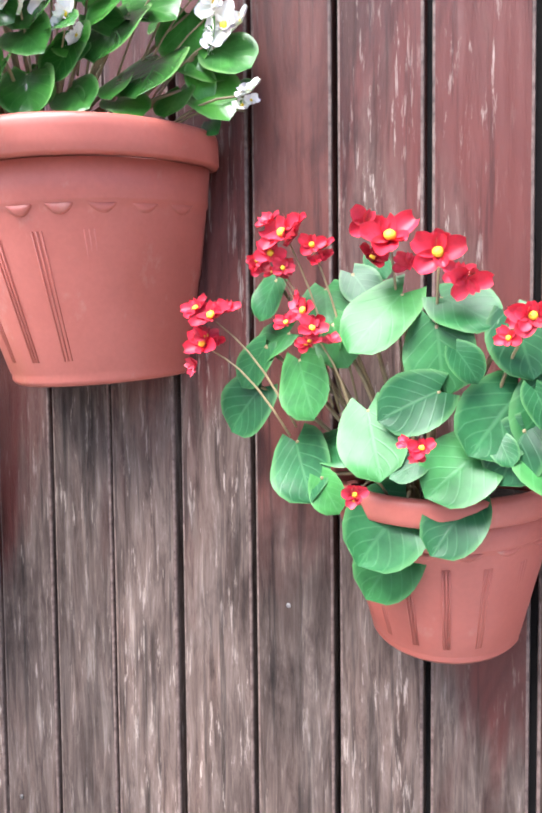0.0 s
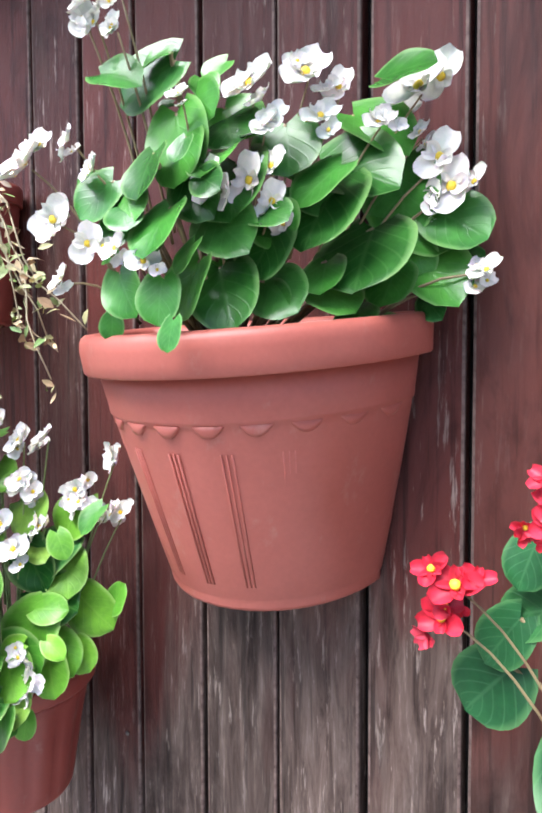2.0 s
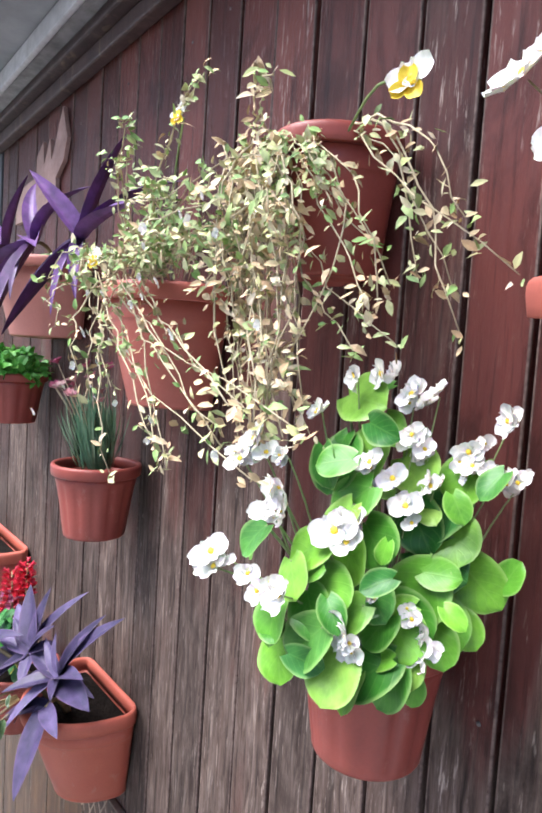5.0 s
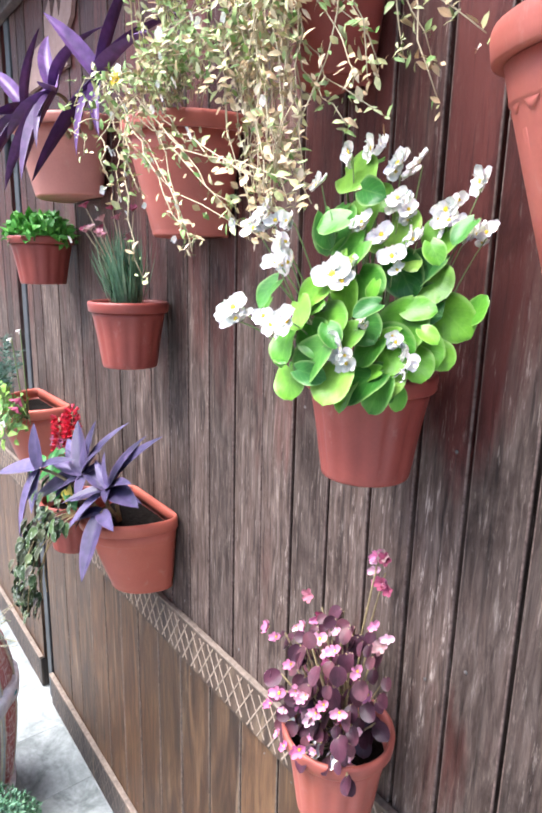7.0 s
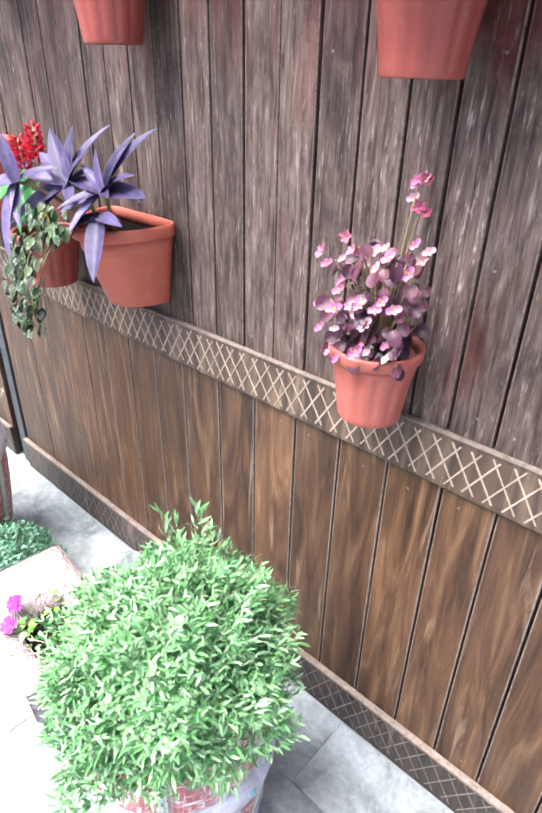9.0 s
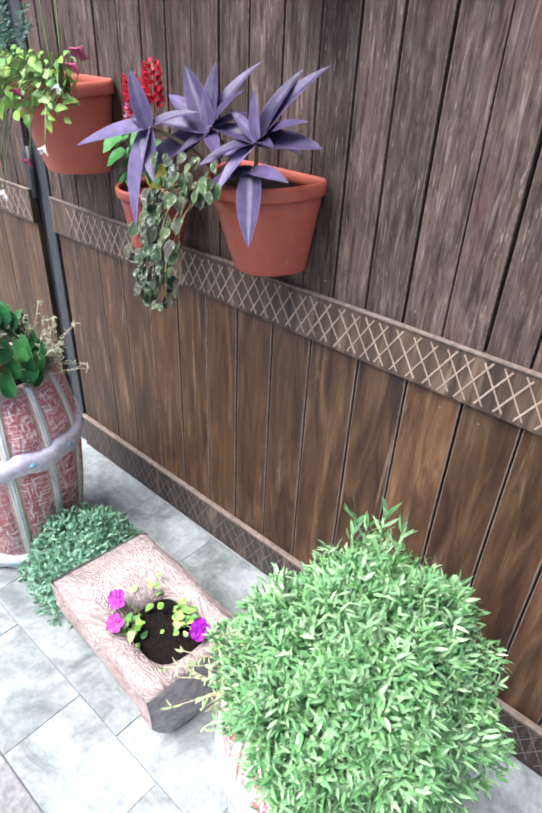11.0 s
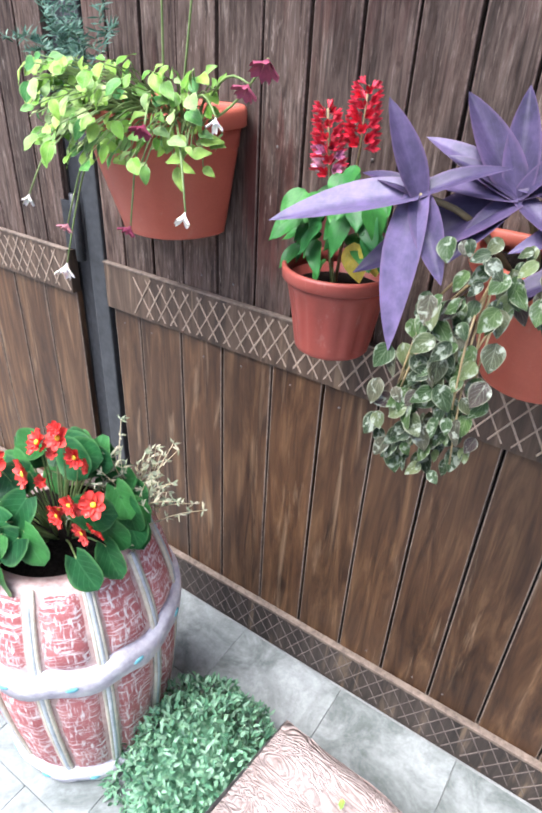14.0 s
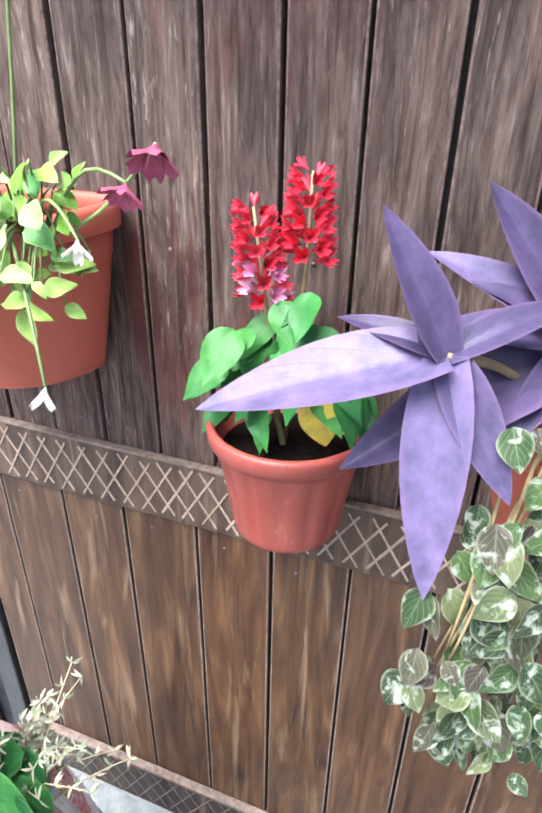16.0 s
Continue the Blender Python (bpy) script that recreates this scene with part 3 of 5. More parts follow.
# nail heads in the boards
bm = bmesh.new()
bmesh.ops.create_icosphere(bm, subdivisions=2, radius=0.0026)
bmesh.ops.transform(bm, matrix=Matrix.Diagonal((1, 0.45, 1, 1)), verts=bm.verts)
NAIL = finish("nail", bm)
NAIL.materials.append(M_NAIL)
rng = random.Random(12)
wall_nails = bpy.data.objects["wall_north"]
for a, z in [(-1.884, 1.237), (-0.557, 1.226), (-1.71, 1.24), (-0.615, 1.18)] + [((u + v) / 2 + rng.uniform(-0.02, 0.02), rng.choice((0.975, 0.985, 1.5, 2.36, 2.37))) for u, v in zip(UPPER[8:], UPPER[9:])] + [((u + v) / 2 + rng.uniform(-0.03, 0.03), rng.choice((0.165, 0.8, 0.79))) for u, v in zip(LOWER[8:], LOWER[9:])]:
    part("nail", NAIL, None, wall_nails, at=pose(a, WALL + 0.0006, z))

# post between the wall and the gate, and its hinge
post = thing("gate_post", (-2.39, WALL, 0), "blue-grey painted steel gate post", "post")
bm = bmesh.new()
box(bm, 0.004, 0.054, -0.004, 0.06, 0.0, 2.45, 0.004)
part("post_tube", bm, M_POST, post, smooth=False)
bm = bmesh.new()
box(bm, -0.06, 0.004, 0.02, 0.07, 0.0, 2.45)
part("rebate", bm, M_STEEL, post, smooth=False)
for hz in (0.93, 2.0):
    bm = bmesh.new()
    tube(bm, [(-0.012, -0.012, hz), (-0.012, -0.012, hz + 0.15)], 0.011, n=10)
    hinge = part("hinge", bm, M_STEEL, post, "black steel hinge")
    bm = bmesh.new()
    box(bm, -0.062, -0.002, -0.0105, -0.004, hz + 0.02, hz + 0.13, 0.002)
    part("hinge_plate", bm, M_STEEL, hinge, smooth=False)

# eave above the wall
eave = thing("eave", (0, 0, 0), "weathered grey eave with dark wooden trim", "eave", kind="structure")
bm = bmesh.new()
box(bm, -5, 2.2, WALL - 0.03, WALL - 0.001, 2.44, 2.475, 0.005)
part("trim_strip", bm, M_TRIM, eave, smooth=False)
bm = bmesh.new()
box(bm, -5, 2.2, WALL - 0.055, WALL - 0.001, 2.477, 2.50, 0.005)
part("trim_strip", bm, M_TRIM, eave, smooth=False)
bm = bmesh.new()
box(bm, -5, 2.2, WALL - 0.085, WALL + 0.3, 2.502, 2.53, 0.004)
part("soffit", bm, M_SOFFIT, eave, smooth=False)
bm = bmesh.new()
box(bm, -5, 2.2, WALL - 0.10, WALL - 0.087, 2.495, 2.54, 0.004)
part("fascia", bm, M_FASCIA, eave, smooth=False)
bm = bmesh.new()
box(bm, -5, 2.2, WALL - 0.26, WALL + 0.3, 2.545, 2.56)
part("canopy_sheet", bm, M_CANOPY, eave, smooth=False)

# ---- ground ----
bm = bmesh.new()
box(bm, -60, 60, -60, 60, -0.3, -0.004)
solid("ground", bm, M_MORTAR, "grey joint bed under the paving", "ground", kind="structure", smooth=False)
pave = thing("pavement", (0, 0, 0), "pale stamped concrete slabs along the wall", "pavement", kind="structure")
rng = random.Random(5)
SLABS = []
for k in range(3):
    bm = bmesh.new()
    box(bm, -0.1495, 0.1495, -0.0995, 0.0995, -0.03, 0, 0.002)
    me = finish("slab", bm, False)
    me.materials.append(M_PAVE)
    SLABS.append(me)
for j in range(4):
    for i in range(14):
        x, y = -3.55 + 0.3 * i + (0.15 if j % 2 else 0), 0.39 - 0.2 * j
        part("slab", SLABS[(i * 3 + j) % 3], M_PAVE, pave, at=pose(x, y, rng.uniform(-0.0012, 0.0012), rng.uniform(-0.1, 0.1), 0, 180 * rng.randint(0, 1)))
bm = bmesh.new()
box(bm, -60, 60, -60, -0.312, -0.05, 0.004, 0.004)
solid("path", bm, M_PATH, "pale pebbled path beside the slabs", "path", kind="structure", smooth=False)


# ---- pots ----
def plan(r, d, n):
    """Half-round outline with softened corners at the wall."""
    out = []
    for k in range(n + 1):
        a = math.pi * k / n - 0.4 * math.sin(2 * math.pi * k / n)
        y = d * math.sin(a) ** 0.92 if 0 < k < n else 0.0
        q = max(0.0, 1 - y / 0.032)
        tuck = 0.032 * (1 - math.sqrt(1 - q * q))
        out.append((math.copysign(max(0.0, abs(r * math.cos(a)) - tuck), math.cos(a)), -y))
    return out


def wall_planter(x, z, half, deep, high, mat_, label, base=0.62, scallops=0, ribs=0, tilt=0.0, roll=0.0, group="terracotta pots on the wall"):
    """Half-round hanging planter with a thick rolled rim; x, z is the middle of the rim's top at the wall."""
    t = thing("wall_planter", pose(x, WALL - 0.0015, z, tilt, roll, 0), label, "planter", group)
    n = 44
    slope = math.tan(radians(tilt))

    def loop(k, zz, back=0.0):
        lean = back + max(0.0, -zz * slope)
        return [(px, min(py, -lean), zz) for px, py in plan(half * k, deep * k, n)]
    rim_h = high * 0.135
    neck = 0.925
    at = lambda f: base + (neck - base) * f
    bm = bmesh.new()
    loops = [loop(base * 0.9, -high + 0.003), loop(base * 0.97, -high), loop(base * 1.0, -high + 0.002), loop(base * 1.015, -high * 0.975), loop(base * 1.012, -high * 0.955), loop(at(0.07), -high * 0.94)]
    loops += [loop(at(f), -high * h_) for f, h_ in ((0.3, 0.75), (0.55, 0.54), (0.8, 0.325), (0.82, 0.3))]
    loops += [loop(at(0.875), -high * 0.288), loop(at(0.885), -high * 0.278), loop(at(0.89), -high * 0.26), loop(neck, -rim_h * 1.05)]
    loops += [loop(0.88, -rim_h, 0.006), loop(0.85, -rim_h * 1.6, 0.007), loop(base * 0.94, -high + 0.006, 0.007)]
    rings(bm, loops, cap=True)
    body = part("body", bm, mat_, t)
    bm = bmesh.new()
    prof = [(0.9, -1.0, 0.001), (0.955, -1.03, 0), (0.985, -1.02, 0), (0.992, -0.97, 0), (0.996, -0.7, 0), (1.0, -0.4, 0), (0.996, -0.2, 0), (0.985, -0.07, 0), (0.968, -0.01, 0.001), (0.95, 0.0, 0.003), (0.93, -0.03, 0.006), (0.915, -0.12, 0.009), (0.905, -0.4, 0.01), (0.895, -1.0, 0.01)]
    rloops = [loop(k, rim_h * f, b_) for k, f, b_ in prof]
    rings(bm, rloops + rloops[:1])
    part("rim", bm, mat_, t)
    soil_z = -rim_h * 1.15
    bm = bmesh.new()
    kinds = [0.893, 0.75, 0.55, 0.3]
    sl = [[(px, py - 0.012 * (1 - k), zz + (0.006 * noise.noise(Vector((px * 60, py * 60, x * 7))) if k < 0.85 else 0.0)) for px, py, zz in loop(k, soil_z + 0.006 * (0.9 - k), 0.01)] for k in kinds]
    vs = rings(bm, sl)
    bm.faces.new(vs[-1])
    part("soil", bm, M_SOIL, t, "dark crumbly potting soil")
    for i in range(scallops):
        a = math.pi * (i + 1.5) / (scallops + 2)
        w = math.pi / (scallops + 2) * 0.34
        bm = bmesh.new()
        rows = []
        for s_ in (-1, -0.8, -0.5, -0.2, 0.2, 0.5, 0.8, 1):
            drop = high * 0.036 * (1 - s_ * s_)
            row = []
            for k0, zz in ((at(0.82) - 0.01, -high * 0.29), (at(0.82) + 0.014, -high * 0.296), (at(0.81) + 0.016, -high * 0.297 - drop * 0.6), (at(0.8) + 0.014, -high * 0.298 - drop), (at(0.79) - 0.012, -high * 0.3 - drop * 1.1)):
                q = a + w * s_
                row.append((half * k0 * math.cos(q), -deep * k0 * math.sin(q), zz))
            rows.append(row)
        rings(bm, rows, cap=True)
        part("scallop", bm, mat_, body)
    for i in range(ribs):
        a = math.pi * (i + 2.0) / (ribs + 3)
        for s_ in (-0.03, 0, 0.03):
            pts = [(half * k * math.cos(a + s_), -deep * k * math.sin(a + s_), zz) for k, zz in ((at(0.755), -high * 0.39), (at(0.475), -high * 0.62), (at(0.14), -high * 0.89))]
            bm = bmesh.new()
            tube(bm, [(px * 0.9972, py * 0.9972, pz) for px, py, pz in pts], 0.0008, n=6)
            part("rib", bm, mat_, body)
    return t


def round_pot(x, z, r, high, mat_, label, flutes=14, base=0.68, group="terracotta pots on the wall", y=None):
    """Round pot with a lipped rim and broad flutes."""
    t = thing("flower_pot", (x, WALL - r - 0.001 if y is None else y, z), label, "flower pot", group)
    n = flutes * 6

    def loop(k, zz, fl=0.0):
        out = []
        for i in range(n):
            a = 2 * math.pi * i / n
            rr = r * k * (1 - fl * (0.5 + 0.5 * math.cos(flutes * a)) ** 3)
            out.append((rr * math.cos(a), rr * math.sin(a), zz))
        return out
    rim_h = high * 0.15
    bm = bmesh.new()
    rings(bm, [loop(base * 0.98, -high), loop(base, -high + 0.002), loop(base + 0.02, -high * 0.92, 0.035), loop(0.80, -high * 0.5, 0.04), loop(0.87, -high * 0.27, 0.035), loop(0.89, -high * 0.22), loop(0.9, -rim_h), loop(0.86, -rim_h), loop(base * 0.95, -high + 0.004)], cap=True)
    part("body", bm, mat_, t)
    bm = bmesh.new()
    rl = [loop(0.9, -rim_h), loop(0.96, -rim_h * 1.03), loop(0.985, -rim_h * 0.9), loop(1.0, -rim_h * 0.2), loop(0.985, 0), loop(0.93, 0.001), loop(0.9, -0.003), loop(0.87, -rim_h)]
    rings(bm, rl + rl[:1])
    part("rim", bm, mat_, t)
    bm = bmesh.new()
    vs = [bm.verts.new(p) for p in loop(0.84, -rim_h * 1.8)]
    c = bm.verts.new((0, 0, -rim_h * 1.5))
    for i in range(n):
        bm.faces.new((vs[i], vs[(i + 1) % n], c))
    part("soil", bm, M_SOIL, t, "dark crumbly potting soil")
    return t


# ---- leaves and flowers ----
def leaf_mesh(name, mat_, outline, nu=10, nv=4, cup=0.18, droop=0.25, wave=0.0, notch=0.0, fold=0.0):
    """A unit leaf from the origin along +y, face up: outline gives half the width along it."""
    bm = bmesh.new()
    uv = bm.loops.layers.uv.new("leaf")
    grid, tex = [], {}
    for i in range(nu + 1):
        v = i / nu
        w = outline(v)
        row = []
        for j in range(-nv, nv + 1):
            s = j / nv
            z = cup * (abs(s) ** 1.6) * w - droop * v * v + wave * math.sin(9 * v + 2.3 * s) * abs(s) + fold * abs(s) * w
            p = bm.verts.new((w * s, v - notch * abs(s) * (1 - v) ** 2, z))
            tex[p] = (s, v)
            row.append(p)
        grid.append(row)
    for a, b in zip(grid, grid[1:]):
        for j in range(2 * nv):
            f = bm.faces.new((a[j], a[j + 1], b[j + 1], b[j]))
            for lp in f.loops:
                lp[uv].uv = tex[lp.vert]
    me = bpy.data.meshes.new(name)
    bm.to_mesh(me)
    bm.free()
    me.shade_smooth()
    me.materials.append(mat_)
    return me


def rounded(width, tip=0.5):
    return lambda v: width * max(0.03, (math.sin(math.pi * min(1, v * 0.96 + 0.04)) ** tip))


def ovate(width):
    return lambda v: width * max(0.02, math.sin(math.pi * v ** 0.72) ** 0.85)


def toothed(width):
    return lambda v: max(0.01, width * math.sin(math.pi * v ** 0.62) ** 0.95 * (1 + 0.09 * math.sin(v * 50)))


def strap(width):
    return lambda v: width * max(0.015, (math.sin(math.pi * (0.12 + 0.88 * v) ** 0.8)) ** 0.8 if v < 0.995 else 0.015)


def aim(at, axis, normal, size, wide=1.0):
    """Pose of a leaf: base at a point, along axis, face to normal."""
    n = Vector(normal).normalized()
    a = Vector(axis)
    a = a - n * a.dot(n)
    a = a.normalized() if a.length > 1e-4 else n.orthogonal().normalized()
    x = a.cross(n)
    m = Matrix((x, a, n)).transposed().to_4x4()
    return Matrix.Translation(at) @ m @ Matrix.Diagonal((size * wide, size, size, 1))


def aim_axis(at, axis, normal, size):
    """The same, keeping the axis."""
    a = Vector(axis).normalized()
    n = Vector(normal)
    return aim(at, a, n - a * n.dot(a), size)


def flower_mesh(name, mat_, petals, width, open_=0.35, uneven=True, seed=0):
    """Unit flower facing +z: cupped petals round the middle."""
    rng_ = random.Random(seed)
    bm = bmesh.new()
    bm.loops.layers.uv.new("leaf")
    for k in range(petals):
        a = 2 * math.pi * k / petals + rng_.uniform(-0.1, 0.1)
        big = (1.0 if k % 2 == 0 else 0.62) if uneven else rng_.uniform(0.85, 1.05)
        rows = []
        for i in range(7):
            v = i / 6
            w = width * big * max(0.06, math.sin(math.pi * (0.06 + 0.86 * v) ** 1.05) ** 0.5)
            rows.append([bm.verts.new(Matrix.Rotation(a, 3, "Z") @ Vector((w * s, v * 0.5 * big, open_ * (v ** 0.7) * 0.4 + 0.12 * s * s + rng_.uniform(-0.012, 0.012)))) for s in (-1, -0.7, -0.25, 0.25, 0.7, 1)])
        for r0, r1 in zip(rows, rows[1:]):
            for j in range(5):
                bm.faces.new((r0[j], r0[j + 1], r1[j + 1], r1[j]))
    me = bpy.data.meshes.new(name)
    bm.to_mesh(me)
    bm.free()
    me.shade_smooth()
    me.materials.append(mat_)
    return me


def blob_mesh(name, mat_, r=0.1, up=0.08):
    bm = bmesh.new()
    bmesh.ops.create_icosphere(bm, subdivisions=2, radius=r)
    for v in bm.verts:
        v.co *= 1 + 0.25 * noise.noise(v.co * 40)
        v.co.z = v.co.z * 0.7 + up
    me = finish(name, bm)
    me.materials.append(mat_)
    return me


STAMEN = blob_mesh("stamen", M_YELLOW, 0.09, 0.07)
STAMEN_BIG = blob_mesh("stamen", M_YELLOW, 0.105, 0.15)
WHITE_F = [flower_mesh("flower", M_WHITE, 4, 0.31, 0.3, True, s) for s in range(3)]
RED_F = [flower_mesh("flower", M_RED, 5, 0.22, 0.5, True, s + 5) for s in range(3)]
CORAL_F = [flower_mesh("flower", M_CORAL, 6, 0.2, 0.45, False, s + 9) for s in range(3)]
PINK_F = [flower_mesh("flower", M_PINK, 4, 0.22, 0.5, True, s + 15) for s in range(3)]
PETUNIA_F = [flower_mesh("flower", M_MAGENTA, 5, 0.26, 0.3, False, s + 20) for s in range(2)]
WINE_F = [flower_mesh("flower", M_WINE, 5, 0.2, 0.9, False, s + 25) for s in range(2)]
WHITE_BUD = flower_mesh("bud", M_WHITE, 4, 0.16, 1.4, False, 28)
ROUND_L = [leaf_mesh("leaf", M_GREEN, rounded(w, 0.45), cup=c, droop=d, wave=0.02, notch=0.22) for w, c, d in ((0.5, 0.18, 0.15), (0.46, 0.3, 0.22), (0.54, 0.1, 0.1))]
LIME_L = [leaf_mesh("leaf", M_LIME, rounded(w, 0.5), cup=c, droop=d, wave=0.03, notch=0.2) for w, c, d in ((0.46, 0.18, 0.15), (0.42, 0.3, 0.25), (0.5, 0.1, 0.1))]
DEEP_L = [leaf_mesh("leaf", M_DEEP, rounded(w, 0.48), nu=8, nv=5, cup=c, droop=d, wave=0.03, notch=0.25) for w, c, d in ((0.46, 0.14, 0.15), (0.5, 0.2, 0.22), (0.42, 0.1, 0.12))]


def flower_at(parent, meshes, at, facing, size, rng_, centre=True):
    f = part("flower", rng_.choice(meshes), None, parent, at=aim(at, Vector(facing).orthogonal() + Vector((rng_.uniform(-1, 1), 0, rng_.uniform(-1, 1))) * 0.8, facing, size))
    if centre:
        part("stamen", STAMEN_BIG if meshes in (RED_F, CORAL_F) else STAMEN, None, f)
    return f


def begonia(name, label, root, leaves, flowers, leaf_set, flower_set, seed, stem_mat, big=1.25, fbig=1.1, down=0.55, cluster=0, young=0.0):
    """Leaves and blooms held out on stalks round a root."""
    rng_ = random.Random(seed)
    t = thing(name, root, label, "plant")
    o = Vector(root)
    bm = bmesh.new()
    for x, y, z, s in leaves:
        c = Vector((x, y, z)) - o
        out = Vector((c.x, c.y - 0.05, c.z * 0.4))
        out.normalize()
        axis = out * 0.6 + Vector((rng_.uniform(-0.7, 0.7), -0.1, -down + rng_.uniform(-0.35, 0.45)))
        normal = Vector((rng_.uniform(-0.25, 0.3), -0.9 + rng_.uniform(-0.25, 0.25), 0.5 + rng_.uniform(-0.35, 0.4))) + out * 0.2
        size = min(s, 0.047) * big * rng_.uniform(0.92, 1.1)
        base = c - axis.normalized() * size * 0.5
        part("leaf", rng_.choice(leaf_set), None, t, at=aim(base, axis, normal, size, 1.1))
        tube(bm, bend((c.x * 0.15, c.y * 0.15, -0.01), base, 0.012, 5), 0.0022, 0.0014, 5)
        if rng_.random() < young:
            near = c + Vector((rng_.gauss(0, 0.016), rng_.uniform(-0.004, 0.03), rng_.gauss(0, 0.016)))
            small = size * rng_.uniform(0.45, 0.75)
            part("leaf", rng_.choice(leaf_set), None, t, at=aim(near, axis + Vector((rng_.gauss(0, 0.6), 0, rng_.gauss(0, 0.5))), normal + Vector((rng_.gauss(0, 0.35), 0, rng_.gauss(0.15, 0.3))), small))
    for x, y, z, s in flowers:
        c = Vector((x, y, z)) - o
        facing = Vector((rng_.uniform(-0.5, 0.7), -1, rng_.uniform(-0.2, 0.9)))
        flower_at(t, flower_set, c, facing, s * fbig, rng_)
        for q in range(cluster):
            off = Vector((rng_.uniform(-1, 1), rng_.uniform(-0.2, 0.6), rng_.uniform(-1, 0.7))) * s * 0.5
            flower_at(t, flower_set, c + off, facing + Vector((rng_.uniform(-0.8, 0.8), 0, rng_.uniform(-0.6, 0.6))), s * fbig * rng_.uniform(0.5, 0.8), rng_, rng_.random() < 0.5)
        tube(bm, bend((c.x * 0.6, c.y * 0.5, c.z * 0.35), c + Vector((0, 0.004, -0.002)), 0.01, 5), 0.0012, 0.0008, 4)
    tagged(part("stem_tangle", bm, stem_mat, t), kind="stuff")
    return t


def spray(bm, rng_, at, axis, normal, length, width, curl=0.3):
    """One small leaf of six faces in a joined mesh."""
    a = Vector(axis).normalized()
    n = Vector(normal)
    n = n - a * n.dot(a)
    n = n.normalized() if n.length > 1e-4 else a.orthogonal().normalized()
    x = a.cross(n)
    at = Vector(at)
    row = []
    for v, w in ((0, 0.12), (0.35, 1.0), (0.7, 0.8), (1.0, 0.06)):
        p = at + a * v * length - n * curl * v * v * length
        row.append((bm.verts.new(p - x * w * width / 2 + n * w * width * 0.12), bm.verts.new(p), bm.verts.new(p + x * w * width / 2 + n * w * width * 0.12)))
    for r0, r1 in zip(row, row[1:]):
        bm.faces.new((r0[0], r0[1], r1[1], r1[0]))
        bm.faces.new((r0[1], r0[2], r1[2], r1[1]))


def mound(name, label, centre, radii, count, length, width, mat_, seed, lump=0.15, upright=0.6, floor=0.0):
    """A dense cushion of small leaves with an uneven outline."""
    rng_ = random.Random(seed)
    t = thing(name, centre, label, "plant")
    bm = bmesh.new()
    for k in range(count):
        u, a = rng_.uniform(-0.25, 1), rng_.uniform(0, 2 * math.pi)
        d = Vector((math.cos(a) * math.sqrt(max(0, 1 - u * u)), math.sin(a) * math.sqrt(max(0, 1 - u * u)), u))
        swell = 1 + lump * noise.noise(d * 2.3 + Vector((seed, 0, 0))) + 0.5 * lump * noise.noise(d * 6 + Vector((0, seed, 0)))
        depth = 1 - 0.32 * rng_.random() ** 2
        p = Vector((d.x * radii[0], d.y * radii[1], d.z * radii[2])) * swell * depth
        if p.z < floor:
            continue
        axis = d * 0.7 + Vector((rng_.gauss(0, 0.55), rng_.gauss(0, 0.55), rng_.gauss(0, 0.4) + upright * 0.5))
        spray(bm, rng_, p, axis, d + Vector((rng_.gauss(0, 0.4), rng_.gauss(0, 0.4), 0.6)), length * rng_.uniform(0.6, 1.3), width * rng_.uniform(0.7, 1.2))
    me = bpy.data.meshes.new("foliage")
    bm.to_mesh(me)
    bm.free()
    me.materials.append(mat_)
    tagged(part("foliage", me, mat_, t), kind="stuff")
    # the dense inside of the cushion
    bm = bmesh.new()
    bmesh.ops.create_icosphere(bm, subdivisions=4, radius=0.8)
    for v in bm.verts:
        d = v.co.normalized()
        s = 1 + lump * noise.noise(d * 2.3 + Vector((seed, 0, 0)))
        v.co = Vector((v.co.x * radii[0], v.co.y * radii[1], max(floor, v.co.z * radii[2]))) * s * 0.93
    part("inner_growth", bm, mat_, t)
    return t


# places and sizes of the begonias' leaves and blooms
A_LEAVES = [(-0.419, 0.342, 2.068, 0.034), (-0.413, 0.349, 2.076, 0.019), (-0.397, 0.338, 2.024, 0.032), (-0.393, 0.339, 2.009, 0.025), (-0.373, 0.367, 2.033, 0.030), (-0.409, 0.330, 1.997, 0.028), (-0.373, 0.360, 2.006, 0.039), (-0.317, 0.430, 2.018, 0.047), (-0.294, 0.456, 2.006, 0.040), (-0.329, 0.412, 1.977, 0.047), (-0.281, 0.469, 1.979, 0.037), (-0.255, 0.475, 1.976, 0.034), (-0.306, 0.438, 1.944, 0.048), (-0.271, 0.475, 1.938, 0.040), (-0.371, 0.357, 1.932, 0.039), (-0.354, 0.378, 1.952, 0.028), (-0.387, 0.335, 1.938, 0.029), (-0.329, 0.409, 1.948, 0.023), (-0.397, 0.330, 1.959, 0.030), (-0.437, 0.330, 1.965, 0.022), (-0.371, 0.357, 1.968, 0.034), (-0.448, 0.330, 1.987, 0.026), (-0.295, 0.451, 1.930, 0.025), (-0.348, 0.386, 1.928, 0.028)]
